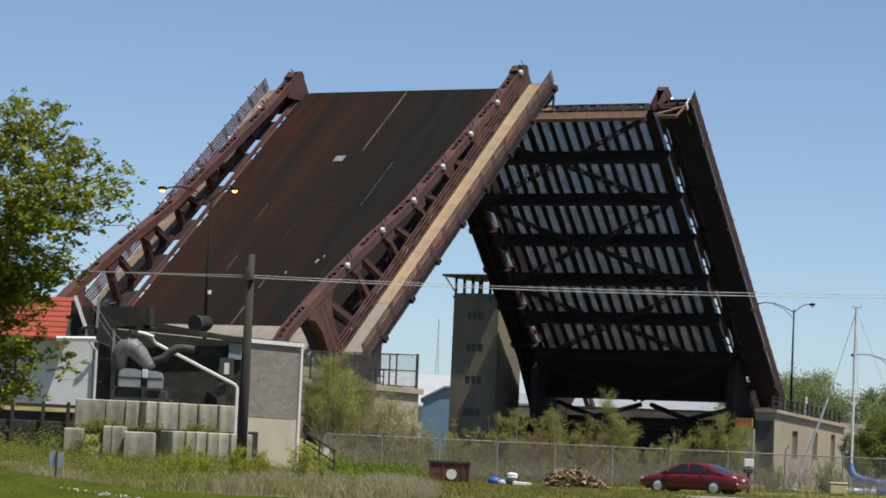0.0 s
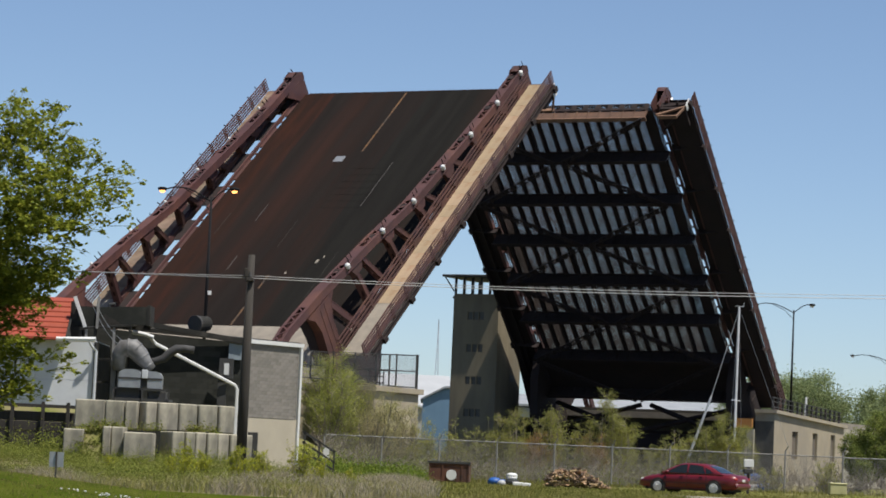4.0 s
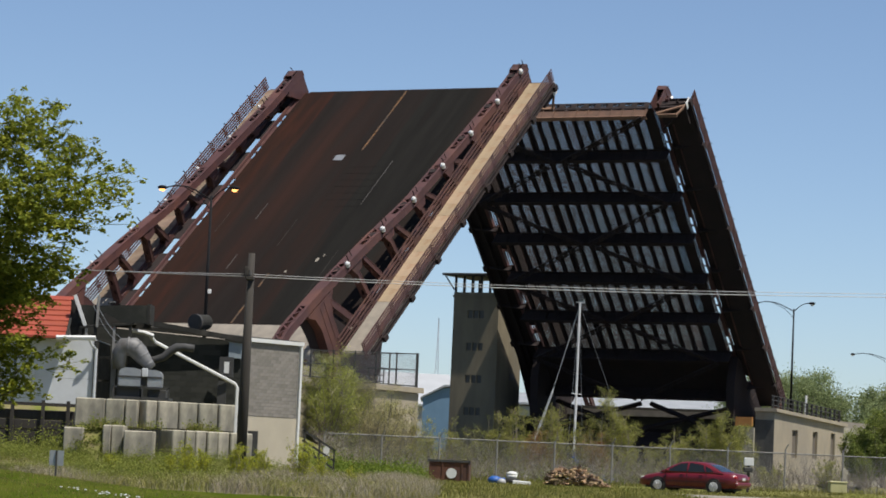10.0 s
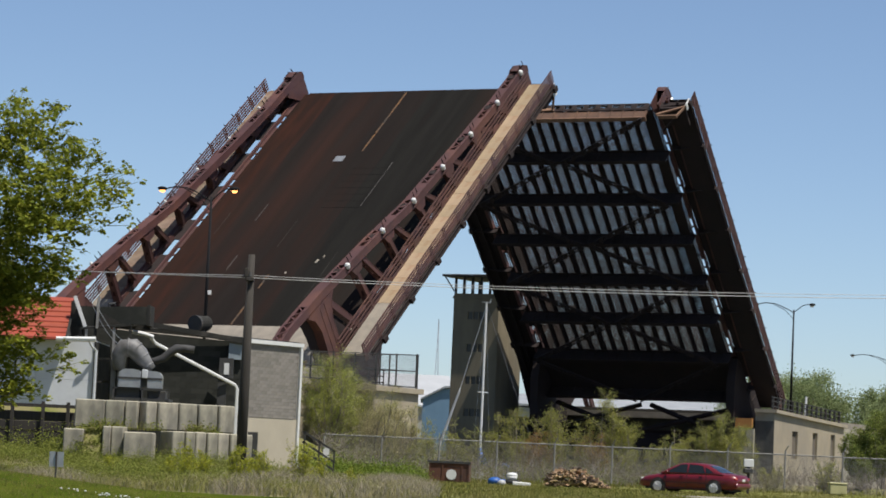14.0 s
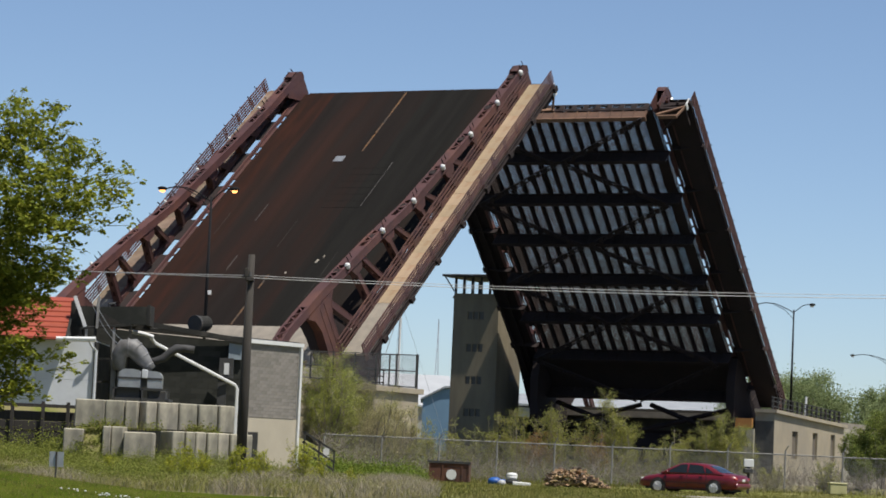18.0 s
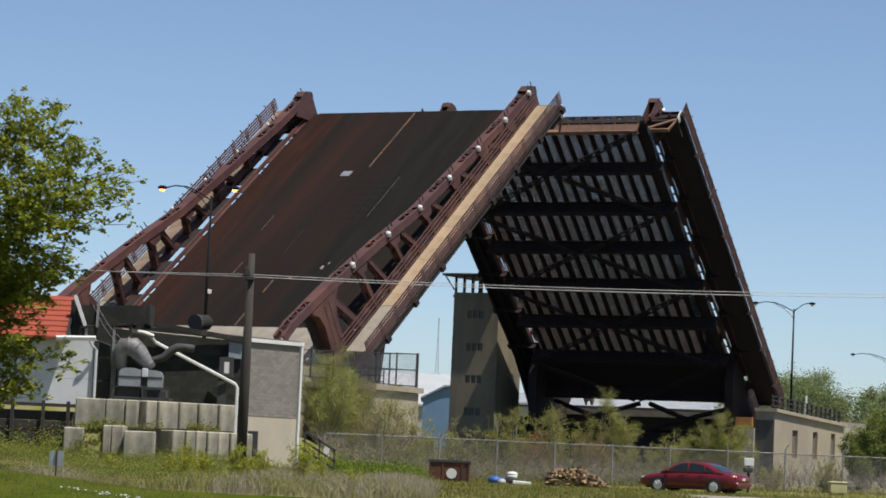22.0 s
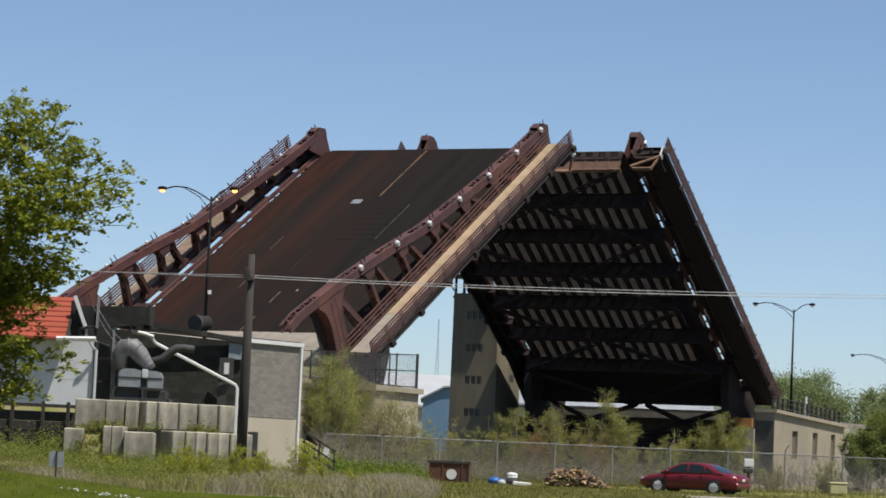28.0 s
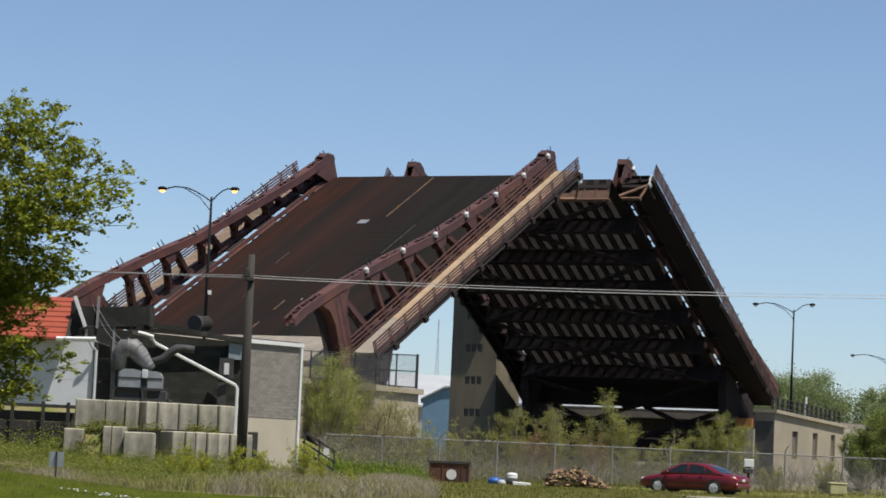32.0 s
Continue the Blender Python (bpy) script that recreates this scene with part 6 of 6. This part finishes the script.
def make_plants():
    make_maple()
    rng = random.Random(3)
    leafy = "sparse young riverside shrub in pale spring leaf"
    for x, y, h, w, n in ((-6.0, 146, 5.4, 2.3, 3000), (-5.4, 147, 6.2, 2.5, 3600), (-4.6, 149, 4.7, 2.2, 1800)):
        bush(x, y, ground_height(x, y), h, w, rng, SALLOW, n, "full young sallow in pale yellow-green leaf", size=0.1, stems=13)
    for x, y, h, w, n in ((-3.3, 148, 5.0, 2.6, 3000), (-2.3, 149, 4.7, 2.4, 2700), (-1.4, 150, 4.5, 2.2, 2500)):
        bush(x, y, ground_height(x, y), h, w, rng, BLOSSOM, n, "twiggy shrub in cream blossom and young leaf", size=0.08, stems=11)
    for x, y, h, w, n in ((-0.5, 149, 2.4, 2.2, 1800), (0.8, 152, 2.6, 1.8, 1000), (2.0, 151, 2.4, 1.8, 900), (3.2, 151, 2.7, 2.0, 1500), (4.6, 151, 3.3, 2.2, 2600),
                          (6.6, 149, 3.5, 1.7, 2600), (8.0, 149, 2.8, 1.7, 1900), (9.6, 149, 3.8, 1.9, 3200), (10.6, 150, 2.6, 1.5, 1200), (12.1, 150, 1.9, 1.6, 1200),
                          (13.4, 150, 2.6, 1.9, 2000), (15.2, 149, 3.5, 1.9, 3400), (16.3, 149, 3.1, 1.8, 2400)):
        bush(x, y, ground_height(x, y), h * 1.38, w * 0.85, rng, WILLOW, n * 0.62, leafy, size=0.1, stems=7)
    for x, y, h, w, n in ((5.5, 148, 3.4, 1.9, 900), (8.7, 148, 3.4, 1.6, 800)):
        bush(x, y, ground_height(x, y), h, w, rng, RUSSET, n, "low shrub with russet young leaves", size=0.1, stems=7)
    for x, y, h, w, n in ((33.3, 214, 5.4, 2.6, 3800), (35.3, 215, 7.4, 3.6, 5600), (37.0, 215, 7.6, 4.0, 5600), (33.0, 213, 3.2, 1.8, 1300), (20.4, 142.5, 1.9, 1.6, 700), (17.6, 143, 1.6, 1.6, 500)):
        bush(x, y, max(0.0, ground_height(x, y)), h, w, rng, THICKET if x > 25 else WILLOW, n, "dense green riverside shrub" if x > 25 else leafy, size=0.2 if x > 25 else 0.1, stems=12)
    for x, y, h, n in ((-7.2, 80, 0.85, 420), (-6.8, 81, 0.7, 300), (-5.6, 80, 0.95, 420), (-5.2, 81, 0.8, 300), (-4.9, 80, 0.6, 200), (-3.8, 80, 1.0, 380), (-3.3, 81, 0.7, 240), (-2.4, 82, 0.5, 160), (-8.0, 84, 0.6, 220), (-10.6, 90, 0.5, 160)):
        bush(x, y, ground_height(x, y), h * 1.5, h * 0.7, rng, SHRUB, n, "low yellow-green sapling among the weeds", size=0.075, name="sapling", group="saplings in the weeds", stems=7)
    # bare grey brush behind the fence
    twigs = Shape()
    for i in range(1250):
        x = 27 - 33 * rng.random() ** 0.75
        y = rng.uniform(141, 147)
        z = ground_height(x, y)
        p = Vector((x, y, z))
        d = Vector((rng.gauss(0, 0.5), rng.gauss(0, 0.5), 1)).normalized()
        h = rng.uniform(0.8, 2.3)
        q_ = p + d * h * 0.5
        e = (d + Vector((rng.gauss(0, 0.4), 0, rng.gauss(0, 0.2)))).normalized()
        twigs.tube([p, q_, q_ + e * h * 0.5], [0.014, 0.010, 0.004], 3, False)
        for j in range(3):
            s_ = p + d * h * rng.uniform(0.2, 0.5)
            twigs.tube([s_, s_ + Vector((rng.gauss(0, 0.4), rng.gauss(0, 0.3), rng.uniform(0.1, 0.6)))], [0.007, 0.003], 3, False)
    solid("dry_brush", twigs, TWIG, "tangle of bare grey brush along the fence", "brush", kind="stuff")
    # tall weeds before the blocks, short grass in the yard
    weeds, dry, herbs = Shape(), Shape(), Shape()
    for i in range(85000):
        y = rng.uniform(66, 112)
        x = rng.uniform(-0.17 * y - 1, 0.1 + 0.9 * noise.noise((y * 0.1, 3, 0)) - max(0, (y - 84)) * 0.05)
        if y > 97 and x < -5.6 or y > 99 and x < -12.5:
            continue
        z = ground_height(x, y)
        k = noise.noise((x * 0.5, y * 0.12, 7))
        h = rng.uniform(0.1, 0.34) * (1 + 0.7 * k)
        if x > -6.5:
            h *= 1.35
        elif y > 86:
            h *= 0.6
        (dry if k + rng.gauss(0, 0.3) > (0.3 if x < -5.5 else -0.05) else weeds).blade((x, y, z - 0.03), h, 0.015, rng, 1.1)
    for i in range(420):
        y = rng.uniform(70, 98) if i % 3 else rng.uniform(92, 97)
        x = rng.uniform(-0.17 * y - 1, -1.5 if i % 4 == 0 else -5.5)
        z = ground_height(x, y)
        r = rng.uniform(0.12, 0.38)
        for j in range(int(330 * r / 0.25)):
            herbs.leaf((x + rng.gauss(0, r), y + rng.gauss(0, r), z + abs(rng.gauss(0, r * 0.6))), rng.uniform(0.025, 0.055), rng, -0.2)
    for i in range(260):
        y = rng.uniform(121, 139)
        x = rng.uniform(-6.2, -0.6)
        for j in range(60):
            herbs.leaf((x + rng.gauss(0, 0.3), y + rng.gauss(0, 0.3), ground_height(x, y) + abs(rng.gauss(0, 0.14))), rng.uniform(0.05, 0.12), rng, -0.2)
    lush = Shape()
    for i in range(130):
        x = rng.uniform(-5.0, -0.7)
        y = 122 + rng.gauss(0, 1.2)
        for j in range(110):
            lush.leaf((x + rng.gauss(0, 0.28), y + rng.gauss(0, 0.3), ground_height(x, y) + abs(rng.gauss(0, 0.34))), rng.uniform(0.05, 0.12), rng, -0.2)
    for i in range(420):
        x, y = rng.uniform(-6, 16), rng.uniform(141, 147)
        for j in range(45):
            herbs.leaf((x + rng.gauss(0, 0.3), y + rng.gauss(0, 0.3), max(0, ground_height(x, y)) + abs(rng.gauss(0, 0.55))), rng.uniform(0.04, 0.1), rng, -0.2)
    for i in range(70):
        x = rng.uniform(-17, -12.9)
        for j in range(80):
            herbs.leaf((x + rng.gauss(0, 0.2), 98.3 + rng.gauss(0, 0.3), 0.5 + abs(rng.gauss(0, 0.4))), rng.uniform(0.04, 0.1), rng, -0.2)
    for i in range(15):
        x = rng.uniform(-12.4, -7.2)
        y = 96.75 + max(0, x + 9.9) * 0.625 + rng.uniform(-0.3, 0.3)
        r = rng.uniform(0.08, 0.2)
        for j in range(70):
            herbs.leaf((x + rng.gauss(0, r), y + rng.gauss(0, r * 0.6), 1.58 + abs(rng.gauss(0, r))), rng.uniform(0.05, 0.1), rng, -0.2)
        for j in range(14):
            weeds.blade((x + rng.gauss(0, r), y + rng.gauss(0, r * 0.6), 1.55), rng.uniform(0.15, 0.42), 0.022, rng, 0.7)
    for i in range(30):
        x, k = rng.uniform(-12.7, -11.6), rng.random()
        y, z = 95.3 + 1.6 * k, 0.45 + 1.1 * k
        for j in range(50):
            herbs.leaf((x + rng.gauss(0, 0.12), y + rng.gauss(0, 0.1), z + abs(rng.gauss(0, 0.13))), rng.uniform(0.04, 0.09), rng, -0.2)
    solid("tall_weeds", weeds, REED, "tall yellow-green weeds and grass", "weeds", kind="stuff")
    solid("dry_grass", dry, DRY, "dry straw-coloured grass stalks", "dry grass", kind="stuff")
    solid("lush_weeds", lush, LUSH, "lush bright green nettles on the bank", "weeds", kind="stuff")
    solid("leafy_weeds", herbs, HERB, "low leafy green weeds on the bank", "weeds", kind="stuff")
    turf = Shape()
    for i in range(40000):
        y = rng.uniform(60, 139)
        x = rng.uniform(-0.6, 0.17 * y + 1)
        if x > 9.5 and y < 111:
            continue
        turf.blade((x, y, ground_height(x, y) - 0.02), rng.uniform(0.05, 0.16) * (2.0 if y > 134 else 1), 0.03, rng)
    for i in range(9000):
        y = rng.uniform(46, 62)
        x = rng.uniform(-0.17 * y - 1, -3)
        turf.blade((x, y, ground_height(x, y) - 0.02), rng.uniform(0.03, 0.07), 0.015, rng)
    solid("grass_tufts", turf, TURF, "short green grass tufts", "grass", kind="stuff")
    blooms = Shape()
    for i in range(26):
        x, y = rng.gauss(-6.15, 0.35), rng.uniform(50, 53)
        blooms.ball((x, y, ground_height(x, y) + 0.05), rng.uniform(0.015, 0.03), 6, 4, 0.6)
    solid("white_flowers", blooms, WHITE, "scattered small white flowers in the lawn", "flowers", kind="stuff")
    for x, y, h, w in [(36.5 + i * 2.8 + rng.uniform(-0.9, 0.9), 320 + rng.uniform(-12, 30), 13.4 + rng.uniform(-0.8, 0.7) + (0.0 if i < 5 else -1.8 if i < 7 else -0.5), 9 + rng.uniform(-1, 2)) for i in range(14)]:
        far_tree(x, y, 0.3, h, w, rng, "leafy tree in haze-paled spring green beyond the river")
    for i in range(5):
        far_tree(44 + i * 8 + rng.uniform(-2, 2), 262 + rng.uniform(-5, 8), 0.3, 7.5 + rng.uniform(-1, 1), 7, rng, "leafy tree in haze-paled spring green beyond the river")


TURF = leaf_material("turf_blades", (0.16, 0.17, 0.03), (0.225, 0.205, 0.075), 0.4)


# ---- far buildings ----
def make_distance():
    w = thing("white_warehouse", pose(-8, 420, 0, 0, 0, 4), "long white metal warehouse far behind the bridge", "warehouse")
    part("wall", Shape().box(-40, 10.5, 0, 30, 0, 9.5), FAR_WHITE, w)
    part("roof", Shape().prism([(-0.8, 9.3), (15, 14.4), (30.8, 9.3), (30.8, 9.6), (15, 14.8), (-0.8, 9.6)], -41, 11, "yz"), FAR_WHITE, w)
    for i in range(26):
        part("wall_panel", Shape().box(-39.8 + i * 1.92, -38.0 + i * 1.92, -0.08, 0, 0.2, 9.2), FAR_WHITE, w)
    b = thing("blue_shed", pose(0, 330, 0, 0, 0, 0), "blue-grey metal shed with a sloping roof", "shed")
    part("wall", Shape().prism([(-1.6, 0), (5, 0), (5, 10.2), (0.9, 9.8), (-1.6, 8.5)], 0, 20), BLUE_GREY, b)
    part("roof", Shape().prism([(-1.9, 8.4), (0.9, 9.9), (5.2, 10.3), (5.2, 10.5), (0.9, 10.15), (-1.9, 8.6)], -0.4, 20.4), GALV, b)
    l = thing("long_white_building", pose(45, 400, 0), "low white building seen under the leaf", "building")
    part("wall", Shape().box(-36, 6, 0, 20, 0, 9.6), FAR_GREY, l)
    part("roof", Shape().prism([(-0.6, 9.8), (10, 11.5), (20.6, 9.8), (20.6, 10.1), (10, 11.8), (-0.6, 10.1)], -36.5, 6.5, "yz"), FAR_GREY, l)
    r = thing("radio_mast", pose(-0.3, 900, 0), "slender lattice radio mast on the horizon", "radio mast")
    lat = Shape()
    for i in range(16):
        a, b = 3.0 * i, 3.0 * (i + 1)
        wa, wb = 1.9 * (1 - a / 52) ** 1.5, 1.9 * (1 - b / 52) ** 1.5
        for s in (-1, 1):
            lat.bar((s * wa, 0, a), (s * wb, 0, b), 0.22, 0.22).bar((s * wa, 0, a), (-s * wb, 0, b), 0.12, 0.12)
    part("lattice", lat, HAZY, r)
    p = solid("white_post", Shape().tube([(0, 0, 0), (0, 0, 9.0)], [0.16, 0.12], 8), WHITE, "slim white pole beyond the abutment", "pole", pose(37.6, 280, 0.3))


BLUE_GREY = material("blue_grey_sheet", (0.10, 0.18, 0.27), (0.085, 0.155, 0.235), 0.5, 0.6)

make_abutments()
make_tower()
street_lamp(-12.8, 150.0, 5.9, 8.95, 0, 2.5, 1.05, "dark double-armed street lamp with lit amber lenses", 1)
street_lamp(29.35, 228.0, 6.2, 8.7, 0, 3.0, 1.3, "dark double-armed street lamp by the far road")
street_lamp(49.4, 300.0, 4.0, 10.3, 0, 4.0, 1.5, "dark double-armed street lamp by the far road")
solid("pole_notice", Shape().box(-0.1, 0.1, -0.03, 0.0, 0.04, 0.26, 0.01).box(-0.02, 0.02, 0.0, 0.1, 0.1, 0.2), WHITE, "small white notice fixed to the lamp pole", "notice", pose(-12.63, 149.86, 9.45, 0, 0, 8))
make_pole()
make_shed()
make_house()
make_blocks()
make_machinery()
make_fence()
make_car()
make_bin()
make_logs()
make_clutter()
boat = make_boat()
make_distance()
make_plants()

# ---- what moves ----
BOAT_ROWS = [(0, -28.37), (1, -26.3), (2, -24.24), (3.5, -21.16), (5.5, -17.11), (7, -14.12), (9, -10.24), (11, -6.56), (13, -2.95), (14.5, -0.29), (17, 3.99), (20, 8.8), (26, 18.2), (32, 27.5)]


def motions():
    walk(near_leaf, [(t, leaf_pose(TRUNNION, HEAD, a)) for t, a, b in SWING])
    walk(far_leaf, [(t, leaf_pose(FAR_TRUNNION, HEAD + 180, b)) for t, a, b in SWING])
    mid = TRUNNION + AXIS * LEAF
    walk(boat, [(t, pose(mid.x + SIDE.x * s, mid.y + SIDE.y * s, -0.9, 0, 0, HEAD + 90)) for t, s in BOAT_ROWS])


motions()
